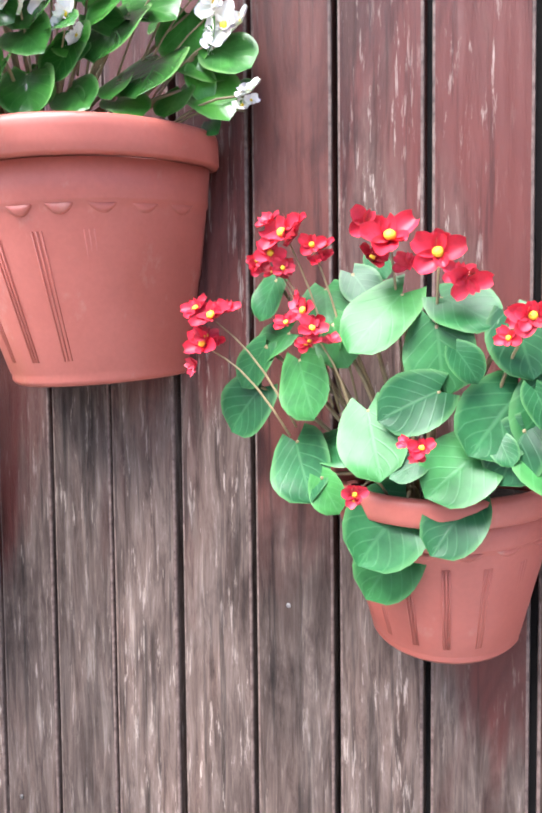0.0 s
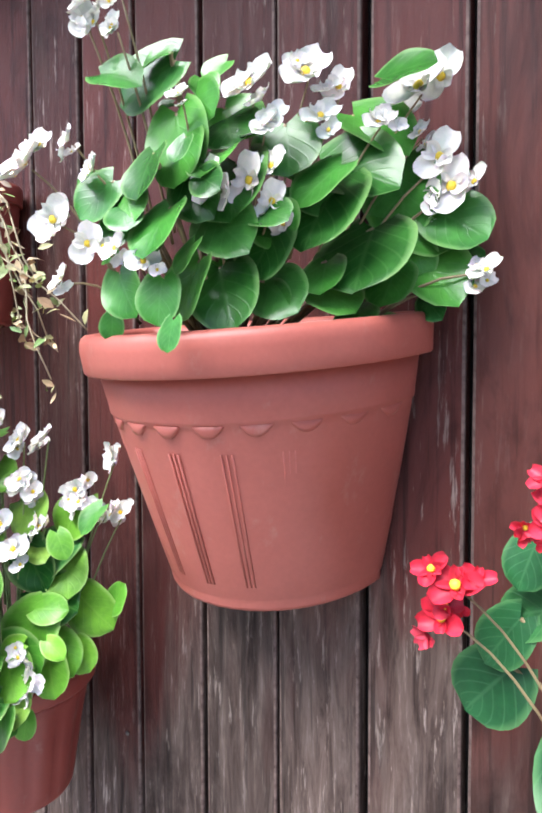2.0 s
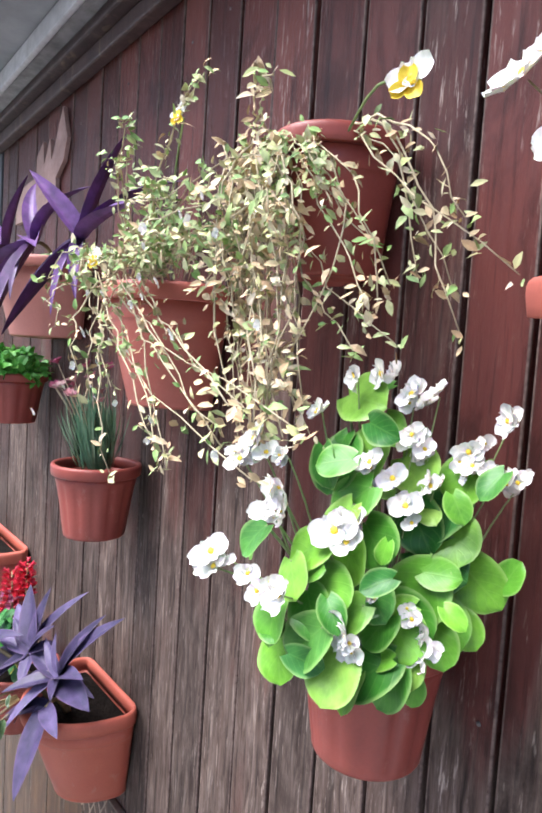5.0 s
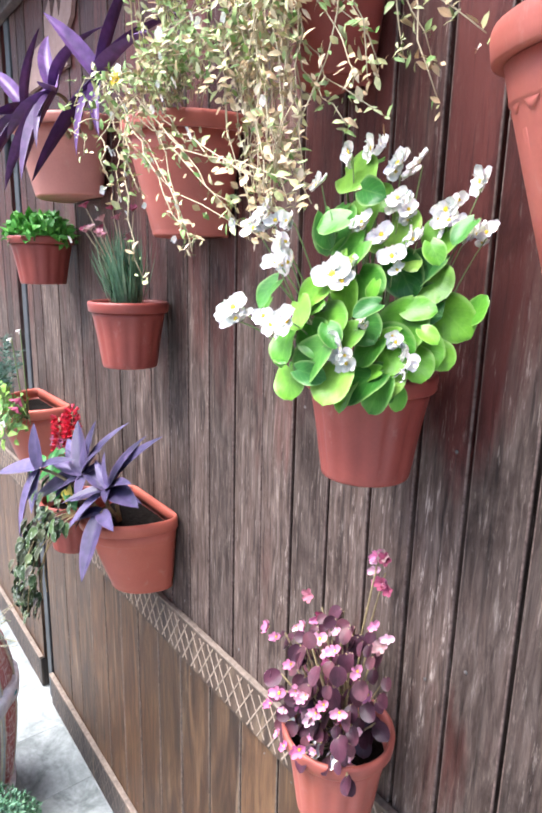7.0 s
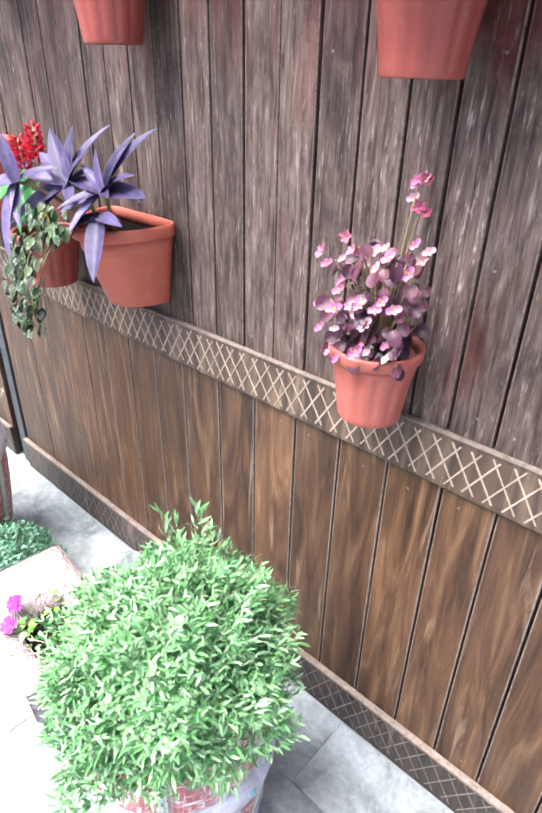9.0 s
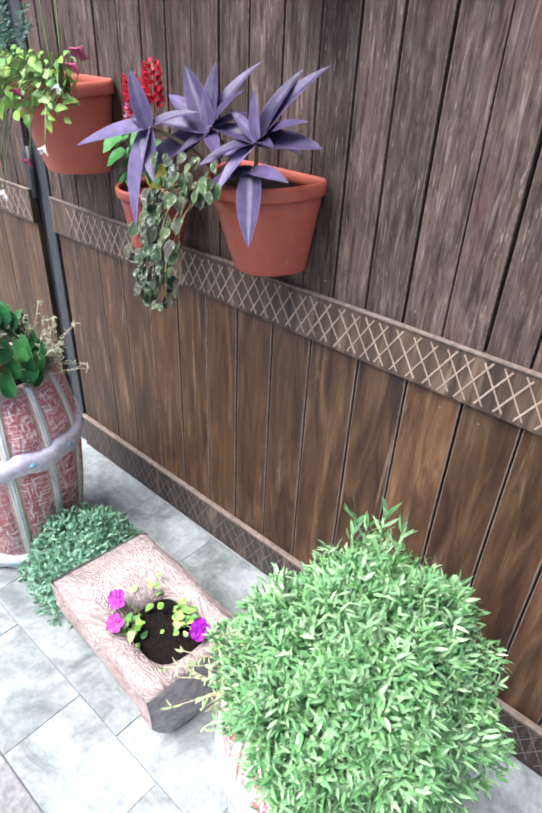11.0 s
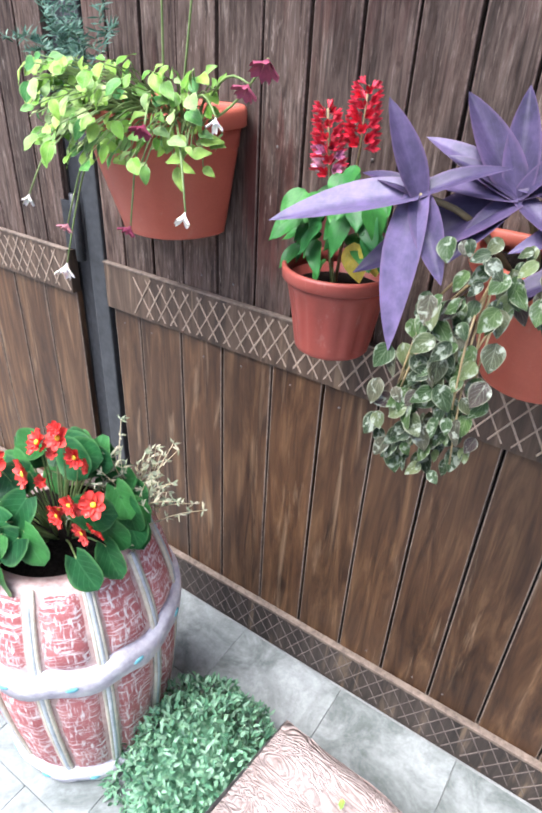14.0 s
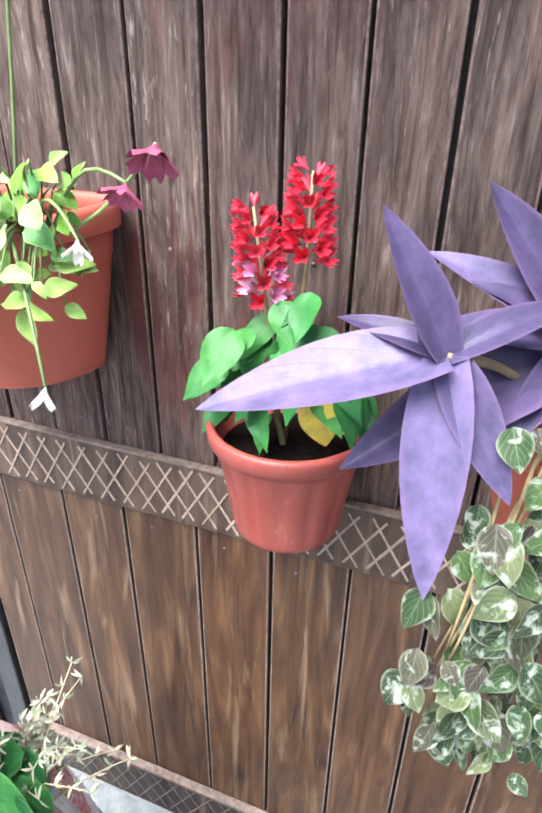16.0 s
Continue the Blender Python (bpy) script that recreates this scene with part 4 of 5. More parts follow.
A_LEAVES_b = [(-0.322, 0.418, 1.931, 0.026), (-0.304, 0.451, 2.052, 0.042), (-0.373, 0.372, 2.045, 0.027), (-0.420, 0.330, 1.977, 0.022), (-0.428, 0.330, 1.927, 0.024), (-0.397, 0.330, 1.920, 0.021), (-0.346, 0.396, 2.022, 0.031), (-0.384, 0.343, 1.986, 0.027), (-0.352, 0.383, 1.977, 0.028), (-0.335, 0.405, 1.995, 0.027)]
A_FLOWERS = [(-0.360, 0.379, 2.051, 0.031), (-0.338, 0.409, 2.065, 0.032), (-0.353, 0.379, 2.023, 0.023), (-0.329, 0.412, 2.037, 0.024), (-0.322, 0.425, 2.059, 0.022), (-0.369, 0.352, 1.986, 0.025), (-0.355, 0.371, 1.990, 0.028), (-0.349, 0.378, 1.972, 0.016), (-0.341, 0.387, 1.966, 0.016), (-0.282, 0.470, 2.067, 0.039), (-0.302, 0.444, 2.040, 0.022), (-0.269, 0.475, 2.020, 0.031), (-0.261, 0.475, 1.999, 0.034), (-0.273, 0.473, 1.990, 0.019), (-0.281, 0.469, 2.037, 0.016), (-0.509, 0.330, 2.016, 0.033), (-0.482, 0.330, 1.975, 0.028), (-0.467, 0.330, 2.024, 0.017), (-0.446, 0.330, 2.001, 0.017), (-0.451, 0.330, 1.956, 0.023), (-0.427, 0.330, 1.950, 0.018), (-0.405, 0.330, 1.940, 0.019), (-0.476, 0.330, 1.936, 0.017), (-0.424, 0.330, 2.104, 0.021)]
A_FLOWERS_b = [(-0.449, 0.330, 2.104, 0.022), (-0.453, 0.330, 2.094, 0.019), (-0.427, 0.330, 2.083, 0.014), (-0.388, 0.343, 2.038, 0.013), (-0.238, 0.475, 1.941, 0.021), (-0.246, 0.475, 1.931, 0.017)]
R_LEAVES = [(-0.170, 0.409, 1.699, 0.062), (-0.113, 0.383, 1.665, 0.068), (-0.175, 0.408, 1.645, 0.059), (-0.104, 0.385, 1.616, 0.054), (-0.116, 0.401, 1.744, 0.055), (-0.206, 0.426, 1.739, 0.036), (-0.227, 0.426, 1.684, 0.036), (-0.220, 0.426, 1.717, 0.036), (-0.159, 0.426, 1.763, 0.030), (-0.060, 0.378, 1.653, 0.041), (-0.035, 0.381, 1.686, 0.060), (-0.060, 0.398, 1.752, 0.040), (-0.076, 0.387, 1.723, 0.039), (-0.088, 0.382, 1.690, 0.036), (-0.061, 0.380, 1.624, 0.039), (-0.107, 0.393, 1.587, 0.048), (-0.026, 0.391, 1.726, 0.033), (-0.206, 0.426, 1.766, 0.031), (-0.146, 0.407, 1.731, 0.031), (-0.132, 0.423, 1.773, 0.026), (-0.032, 0.380, 1.662, 0.032), (-0.150, 0.397, 1.627, 0.025), (-0.007, 0.385, 1.682, 0.047), (-0.004, 0.385, 1.654, 0.042)]
R_FLOWERS = [(-0.181, 0.411, 1.804, 0.038), (-0.193, 0.411, 1.792, 0.026), (-0.162, 0.411, 1.795, 0.022), (-0.166, 0.411, 1.750, 0.029), (-0.158, 0.399, 1.736, 0.024), (-0.108, 0.411, 1.793, 0.043), (-0.075, 0.398, 1.779, 0.037), (-0.240, 0.411, 1.749, 0.036), (-0.248, 0.411, 1.730, 0.031), (-0.121, 0.372, 1.633, 0.019), (-0.079, 0.364, 1.663, 0.018), (-0.021, 0.380, 1.737, 0.028), (-0.184, 0.411, 1.781, 0.019)]
W_LEAVES = [(-0.598, 0.401, 1.682, 0.059), (-0.571, 0.425, 1.665, 0.061), (-0.597, 0.380, 1.657, 0.055), (-0.655, 0.309, 1.692, 0.040), (-0.632, 0.333, 1.680, 0.037), (-0.638, 0.299, 1.652, 0.040), (-0.631, 0.288, 1.625, 0.040), (-0.662, 0.282, 1.637, 0.041), (-0.600, 0.331, 1.605, 0.053), (-0.611, 0.306, 1.601, 0.043), (-0.589, 0.359, 1.609, 0.042), (-0.649, 0.352, 1.727, 0.040), (-0.619, 0.394, 1.719, 0.050), (-0.607, 0.415, 1.726, 0.051), (-0.683, 0.357, 1.773, 0.056), (-0.660, 0.372, 1.762, 0.055), (-0.590, 0.420, 1.698, 0.040), (-0.618, 0.323, 1.641, 0.035), (-0.605, 0.344, 1.635, 0.031), (-0.592, 0.365, 1.625, 0.040), (-0.581, 0.397, 1.636, 0.042), (-0.708, 0.298, 1.684, 0.036), (-0.660, 0.290, 1.676, 0.034), (-0.633, 0.313, 1.663, 0.038)]
W_LEAVES_b = [(-0.614, 0.346, 1.657, 0.035), (-0.628, 0.408, 1.754, 0.045), (-0.595, 0.435, 1.745, 0.045), (-0.683, 0.384, 1.815, 0.053), (-0.659, 0.400, 1.802, 0.034), (-0.682, 0.340, 1.756, 0.036), (-0.577, 0.393, 1.617, 0.034), (-0.663, 0.289, 1.603, 0.034), (-0.590, 0.345, 1.589, 0.034), (-0.626, 0.359, 1.695, 0.040), (-0.600, 0.361, 1.642, 0.040), (-0.650, 0.336, 1.714, 0.035)]
W_FLOWERS = [(-0.728, 0.313, 1.766, 0.031), (-0.731, 0.300, 1.748, 0.028), (-0.683, 0.302, 1.730, 0.035), (-0.680, 0.291, 1.714, 0.025), (-0.694, 0.320, 1.756, 0.021), (-0.640, 0.331, 1.703, 0.038), (-0.633, 0.350, 1.709, 0.026), (-0.646, 0.375, 1.755, 0.027), (-0.631, 0.388, 1.743, 0.027), (-0.618, 0.391, 1.722, 0.028), (-0.608, 0.412, 1.739, 0.023), (-0.620, 0.414, 1.769, 0.020), (-0.638, 0.415, 1.815, 0.029), (-0.623, 0.430, 1.816, 0.026), (-0.630, 0.408, 1.780, 0.024), (-0.679, 0.384, 1.828, 0.021), (-0.662, 0.401, 1.832, 0.028), (-0.593, 0.440, 1.770, 0.028), (-0.574, 0.451, 1.750, 0.029), (-0.575, 0.469, 1.798, 0.029), (-0.560, 0.463, 1.747, 0.022), (-0.588, 0.439, 1.758, 0.023), (-0.739, 0.280, 1.665, 0.033), (-0.733, 0.280, 1.653, 0.028)]
W_FLOWERS_b = [(-0.691, 0.285, 1.660, 0.022), (-0.644, 0.280, 1.659, 0.029), (-0.671, 0.280, 1.653, 0.022), (-0.613, 0.316, 1.636, 0.030), (-0.604, 0.322, 1.621, 0.026), (-0.583, 0.379, 1.629, 0.027), (-0.580, 0.374, 1.616, 0.028), (-0.610, 0.346, 1.659, 0.015), (-0.694, 0.356, 1.796, 0.021), (-0.589, 0.373, 1.639, 0.018)]


# ---- on the wall: white begonia in the large planter ----
wall_planter(-0.418, 1.922, 0.145, 0.172, 0.21, M_POT, "large terracotta plastic half-round planter with scallop moulding", 0.67, 11, 7, 8.0, 0.0)
begonia("white_begonia", "white-flowering begonia with glossy green leaves", (-0.41, 0.42, 1.895), A_LEAVES + A_LEAVES_b, A_FLOWERS + A_FLOWERS_b, ROUND_L, WHITE_F, 21, M_RED_STEM, 1.28, 1.15, 0.55, 2, 1.0)

# red begonia
wall_planter(-0.085, 1.638, 0.09, 0.118, 0.13, M_POT, "small terracotta planter with ribbed sides", 0.64, 7, 6, 5)
begonia("red_begonia", "red begonia with large glossy dark leaves", (-0.09, 0.44, 1.625), R_LEAVES, R_FLOWERS, DEEP_L, RED_F, 22, M_RED_STEM, 1.12, 0.9, 0.55, 3, 0.35)

# white begonia in the fluted pot
round_pot(-0.672, 1.594, 0.078, 0.125, M_POT_DARK, "deep terracotta fluted round pot")
begonia("white_begonia", "bushy white begonia with lime-green leaves", (-0.675, 0.43, 1.56), W_LEAVES + W_LEAVES_b, W_FLOWERS + W_FLOWERS_b, LIME_L, WHITE_F, 23, M_STEM, 1.05, 1.05, 0.55, 3, 0.9)

# ---- on the wall: two planters of withered pansies ----
PANSY_F = [flower_mesh("flower", M_YELLOW, 3, 0.26, 0.2, False, 31)]


def withered(name, label, root, bundles, seed):
    """Trailing stems in bundles; each gives where it leaves the pot, where it ends, its scatter, count, sag, and how green it is."""
    rng_ = random.Random(seed)
    t = thing(name, root, label, "plant")
    o = Vector(root)
    bs, bl, bg = bmesh.new(), bmesh.new(), bmesh.new()
    for start, end, scatter, count, sag, green, thick in bundles:
        for k in range(count):
            a = Vector(start) - o + Vector((rng_.gauss(0, 0.03), rng_.gauss(0, 0.015), rng_.gauss(0, 0.006)))
            e = Vector(end) - o + Vector((rng_.gauss(0, scatter), rng_.gauss(0, scatter * 0.5), rng_.gauss(0, scatter)))
            pts = bend(a, e, sag * rng_.uniform(0.5, 1.3), 9, (rng_.gauss(0, 0.024), rng_.uniform(-0.03, 0.005), 0))
            pts = [p + Vector((rng_.gauss(0, 0.003), rng_.gauss(0, 0.003), rng_.gauss(0, 0.004))) for p in pts]
            tube(bs, pts, 0.0013 * rng_.uniform(0.6, 1.2), 0.0007, 4)
            for i, p in enumerate(pts[1:]):
                for q in range(rng_.randint(1, thick + 2) + (3 if i > 6 else 0)):
                    ax = Vector((rng_.gauss(0, 1), rng_.gauss(0, 1) - 0.4, rng_.gauss(0.0, 0.9)))
                    long_ = rng_.uniform(0.007, 0.016)
                    spray(bg if rng_.random() < green else bl, rng_, p + Vector((rng_.gauss(0, 0.005), rng_.gauss(0, 0.005), rng_.gauss(0, 0.005))), ax, (rng_.gauss(0, 0.6), -1, 0.6), long_, long_ * rng_.uniform(0.35, 0.6), rng_.uniform(-0.3, 0.7))
    tagged(part("stem_tangle", bs, M_DRY_STEM, t), kind="stuff")
    for nm, b_, m_ in (("withered_foliage", bl, M_DRY), ("shoot_foliage", bg, M_DRY_GREEN)):
        me = bpy.data.meshes.new(nm)
        b_.to_mesh(me)
        b_.free()
        tagged(part(nm, me, m_, t), kind="stuff")
    return t


wall_planter(-0.803, 2.083, 0.077, 0.12, 0.15, M_POT_DARK, "terracotta planter of withered pansies", 0.68)
w1 = withered("withered_pansy", "withered straw-coloured pansy trailing from its planter", (-0.8, 0.44, 2.07), [
    ((-0.85, 0.40, 2.075), (-0.75, 0.34, 1.79), 0.03, 20, 0.02, 0.12, 3),
    ((-0.87, 0.41, 2.075), (-0.80, 0.34, 1.9), 0.035, 22, 0.02, 0.2, 3),
    ((-0.86, 0.41, 2.075), (-0.74, 0.34, 1.95), 0.03, 12, 0.02, 0.3, 3),
    ((-0.84, 0.41, 2.07), (-0.735, 0.36, 1.99), 0.022, 7, 0.015, 0.8, 3),
    ((-0.76, 0.43, 2.075), (-0.63, 0.42, 1.93), 0.045, 4, 0.02, 0.5, 2),
    ((-0.79, 0.41, 2.075), (-0.68, 0.40, 1.90), 0.03, 3, 0.02, 0.4, 2),
    ((-0.75, 0.43, 2.075), (-0.545, 0.42, 1.90), 0.012, 1, 0.04, 0.2, 1),
    ((-0.83, 0.40, 2.07), (-0.65, 0.37, 1.88), 0.02, 3, -0.02, 0.6, 2),
    ((-0.86, 0.40, 2.07), (-0.719, 0.30, 2.075), 0.006, 2, 0.0, 0.3, 3)], 41)
wall_planter(-1.155, 1.943, 0.13, 0.155, 0.185, M_POT, "terracotta half-round planter behind withered pansies", 0.66)
w2 = withered("withered_pansy", "half-withered pansy with green shoots and pale buds", (-1.13, 0.43, 1.94), [
    ((-1.10, 0.40, 1.945), (-0.838, 0.30, 2.114), 0.006, 2, 0.02, 0.5, 3),
    ((-1.12, 0.40, 1.945), (-1.0, 0.30, 2.085), 0.012, 3, 0.02, 0.9, 3),
    ((-1.08, 0.40, 1.945), (-0.905, 0.30, 2.01), 0.028, 9, 0.02, 0.9, 3),
    ((-1.08, 0.38, 1.945), (-0.85, 0.31, 1.95), 0.04, 18, 0.02, 0.75, 3),
    ((-1.08, 0.36, 1.945), (-1.0, 0.27, 1.935), 0.02, 4, 0.02, 0.8, 2),
    ((-1.14, 0.36, 1.945), (-1.085, 0.27, 1.92), 0.02, 4, 0.03, 0.8, 2),
    ((-1.08, 0.32, 1.945), (-0.96, 0.27, 1.845), 0.035, 4, 0.01, 0.6, 2),
    ((-1.06, 0.32, 1.945), (-0.83, 0.27, 1.76), 0.03, 4, 0.0, 0.4, 2),
    ((-1.12, 0.32, 1.945), (-0.953, 0.27, 1.74), 0.03, 1, 0.0, 0.5, 2),
    ((-1.08, 0.34, 1.945), (-0.70, 0.29, 1.785), 0.025, 5, -0.01, 0.4, 2)], 42)
rng = random.Random(43)
for parent, at, s in ((w1, (-0.56, 0.288, 2.016), 0.03), (w2, (-0.868, 0.3, 2.085), 0.022), (w2, (-0.985, 0.265, 1.945), 0.022)):
    o = parent.matrix_basis.translation
    flower_at(parent, WHITE_F, Vector(at) - o, (0.3, -1, 0.2), s, rng)
    flower_at(parent, PANSY_F, Vector(at) - o + Vector((0, -0.003, -0.007)), (0.3, -1, 0.1), s * 0.85, rng, False)
    bm = bmesh.new()
    tube(bm, bend((Vector(at) - o) * 0.4, Vector(at) - o + Vector((0, 0.003, -0.004)), 0.02), 0.0013, 0.001, 5)
    part("flower_stalk", bm, M_STEM, parent)
for k in range(30):
    at = Vector((rng.gauss(0.17, 0.1), rng.uniform(-0.17, -0.13), rng.uniform(-0.2, 0.06)))
    flower_at(w2, WHITE_F, at, (rng.uniform(-1, 1), -1, -0.6), rng.uniform(0.008, 0.015), rng, False)

# ---- on the wall: plum spiderwort with a cut-out squirrel behind it ----
wall_planter(-1.735, 2.035, 0.175, 0.17, 0.17, M_POT_PINK, "faded pink terracotta planter with purple foliage", 0.72)
STRAP_P = [leaf_mesh("leaf", M_PURPLE, strap(w), nu=10, nv=3, cup=0.1, droop=d, fold=0.32) for w, d in ((0.155, 0.12), (0.135, 0.25), (0.165, 0.02))]
STRAP_D = [leaf_mesh("leaf", M_PLUM, strap(w), nu=8, nv=2, cup=0.1, droop=d, fold=0.8) for w, d in ((0.11, 0.12), (0.09, 0.4), (0.12, 0.02))]


def spiderwort(name, label, root, rosettes, leaf_set, seed, stem_mat):
    """Rosettes of long folded leaves; each rosette gives its middle and the tips of its leaves."""
    rng_ = random.Random(seed)
    t = thing(name, root, label, "plant")
    o = Vector(root)
    for centre, tips in rosettes:
        c = Vector(centre) - o
        bm = bmesh.new()
        tube(bm, bend((c.x * 0.3, c.y * 0.2, -0.015), c, 0.02, 6), 0.005, 0.0035, 7)
        part("stem", bm, stem_mat, t)
        for tip in tips:
            d = Vector(tip) - o - c
            side = Vector((rng_.uniform(-0.25, 0.25), -0.6, 1.0))
            part("leaf", rng_.choice(leaf_set), None, t, at=aim_axis(c, d, side, d.length * 1.02))
    return t


spiderwort("plum_spiderwort", "dark plum spiderwort with arching strap leaves", (-1.55, 0.43, 1.995), [
    ((-1.30, 0.37, 2.02), [(-1.27, 0.42, 2.2), (-1.12, 0.36, 2.07), (-1.36, 0.3, 2.14), (-1.27, 0.28, 1.93), (-1.2, 0.3, 1.96), (-1.16, 0.4, 2.15), (-1.4, 0.27, 1.86)]),
    ((-1.5, 0.36, 2.04), [(-1.58, 0.34, 2.2), (-1.42, 0.26, 1.97), (-1.35, 0.34, 2.16), (-1.62, 0.26, 1.88), (-1.7, 0.3, 2.0), (-1.45, 0.25, 1.88), (-1.3, 0.28, 2.02)]),
    ((-1.7, 0.36, 2.04), [(-1.8, 0.3, 2.18), (-1.6, 0.25, 2.0), (-1.85, 0.28, 1.98), (-1.72, 0.25, 1.9), (-1.65, 0.36, 2.2)])], STRAP_D, 51, M_RED_STEM)

bm = bmesh.new()
sil = [(-0.2, -0.1), (0.13, -0.1), (0.12, -0.03), (0.17, 0.0), (0.19, 0.05), (0.155, 0.13), (0.12, 0.07), (0.085, 0.02), (0.07, 0.075), (0.03, 0.02), (0.02, 0.08), (-0.03, 0.05), (-0.03, 0.0), (-0.2, -0.01)]
rings(bm, [[(x, 0, z) for x, z in sil], [(x, 0.01, z) for x, z in sil]], cap=True)
sq = solid("animal_cutout", bm, M_FELT, "rosy brown cut-out animal silhouette on the wall", "ornament", smooth=False)
sq.location = (-1.94, WALL - 0.0115, 2.29)

# ---- on the wall: small pots ----
round_pot(-1.86, 1.775, 0.085, 0.12, M_POT_DARK, "small dark terracotta pot with low green leaves")
mound("leafy_seedlings", "low clump of small green leaves", (-1.86, 0.42, 1.76), (0.085, 0.08, 0.07), 420, 0.028, 0.018, M_SALVIA_LEAF_I, 53)
round_pot(-1.335, 1.637, 0.08, 0.13, M_POT_DARK, "dark terracotta fluted pot with grassy leaves")
rng = random.Random(54)
pink = thing("pink_tuft", (-1.335, 0.426, 1.622), "grassy grey-green pink with dried flower heads", "plant")
bm = bmesh.new()
for k in range(230):
    a = rng.uniform(0, 6.28)
    r = rng.uniform(0, 0.03)
    spray(bm, rng, (r * math.cos(a), r * math.sin(a), 0.0), (math.cos(a) * rng.uniform(0.1, 0.8), math.sin(a) * rng.uniform(0.1, 0.7) - 0.15, 1), (math.cos(a), math.sin(a), 0.2), rng.uniform(0.07, 0.15), 0.005, rng.uniform(0.1, 0.5))
tagged(part("blade_tuft", bm, M_GRASS, pink), kind="stuff")
for k in range(14):
    e = (rng.uniform(-0.09, 0.06), rng.uniform(-0.07, 0.02), rng.uniform(0.13, 0.19))
    bm = bmesh.new()
    tube(bm, bend((0, 0, 0), e, 0.01, 4), 0.0011, 0.0008, 4)
    part("stalk", bm, M_DRY_STEM, pink)
    flower_at(pink, WINE_F, e, (rng.uniform(-0.5, 0.5), -0.5, 1), rng.uniform(0.016, 0.026), rng, False)

# ---- on the wall: pansies with drooping buds ----
wall_planter(-2.1, 1.295, 0.17, 0.19, 0.22, M_POT_ORANGE, "terracotta half-round planter of pale pansies", 0.66, 0, 0, 4)
OVATE_L = [leaf_mesh("leaf", M_PANSY_LEAF, ovate(w), cup=0.2, droop=d, wave=0.04) for w, d in ((0.32, 0.2), (0.28, 0.4), (0.36, 0.05))]
pan = thing("pansy_plant", (-2.06, 0.41, 1.27), "leggy pale green pansy with wilted wine buds", "plant")
rng = random.Random(55)
bm = bmesh.new()
for k in range(290):
    x = rng.uniform(-0.17, 0.17)
    c = Vector((x, -0.04 - rng.random() * 0.15 * (1 - (x / 0.24) ** 2), rng.uniform(-0.05, 0.085)))
    ax = Vector((rng.gauss(x * 2, 0.5), -0.5, rng.gauss(0.0, 0.6)))
    part("leaf", rng.choice(OVATE_L), None, pan, at=aim(c, ax, (rng.gauss(0, 0.4), -0.8, 0.7 + rng.gauss(0, 0.3)), rng.uniform(0.016, 0.036)))
    tube(bm, bend((c.x * 0.7, -0.03, 0), c, 0.02, 4), 0.0016, 0.001, 4)
for k, (e, s, m_) in enumerate((((-1.867, 0.255, 1.18), 0.03, 0), ((-2.015, 0.29, 1.125), 0.032, 1), ((-1.78, 0.319, 1.37), 0.045, 1), ((-1.81, 0.32, 1.34), 0.036, 1), ((-1.93, 0.25, 1.285), 0.034, 1), ((-2.17, 0.29, 1.1), 0.03, 1), ((-2.2, 0.3, 1.02), 0.04, 0), ((-2.28, 0.3, 1.13), 0.028, 0), ((-1.84, 0.29, 1.3), 0.026, 0), ((-1.99, 0.36, 1.5), 0.022, 0), ((-1.93, 0.37, 1.53), 0.02, 0))):
    c = Vector(e) - Vector((-2.06, 0.41, 1.27))
    q = bmesh.new()
    tube(q, bend((c.x * 0.5, c.y * 0.4, 0.01), c, 0.03 if c.z < 0.1 else -0.01, 7), 0.0022, 0.0015, 5)
    part("bud_stalk", q, M_STEM, pan)
    flower_at(pan, WINE_F if m_ else [WHITE_BUD], c, (rng.uniform(-0.3, 0.3), -0.6, -0.8), s, rng, False)
tagged(part("stem_tangle", bm, M_STEM, pan), kind="stuff")

feather = thing("feathery_tuft", (-2.2, 0.41, 1.28), "feathery blue-green tuft in the pansy planter", "plant")
bm = bmesh.new()
for k in range(26):
    e = Vector((rng.gauss(-0.05, 0.05), rng.uniform(-0.09, 0.02), rng.uniform(-0.03, 0.2)))
    for q in bend((rng.uniform(-0.03, 0.05), -0.03, 0), e, 0.03, 14)[2:]:
        for r in range(5):
            spray(bm, rng, q, (rng.gauss(0, 1), rng.gauss(0, 1), rng.gauss(0.5, 0.6)), (rng.gauss(0, 1), -1, 0), rng.uniform(0.012, 0.022), 0.0028)
tagged(part("needle_mass", bm, M_FEATHER, feather), kind="stuff")

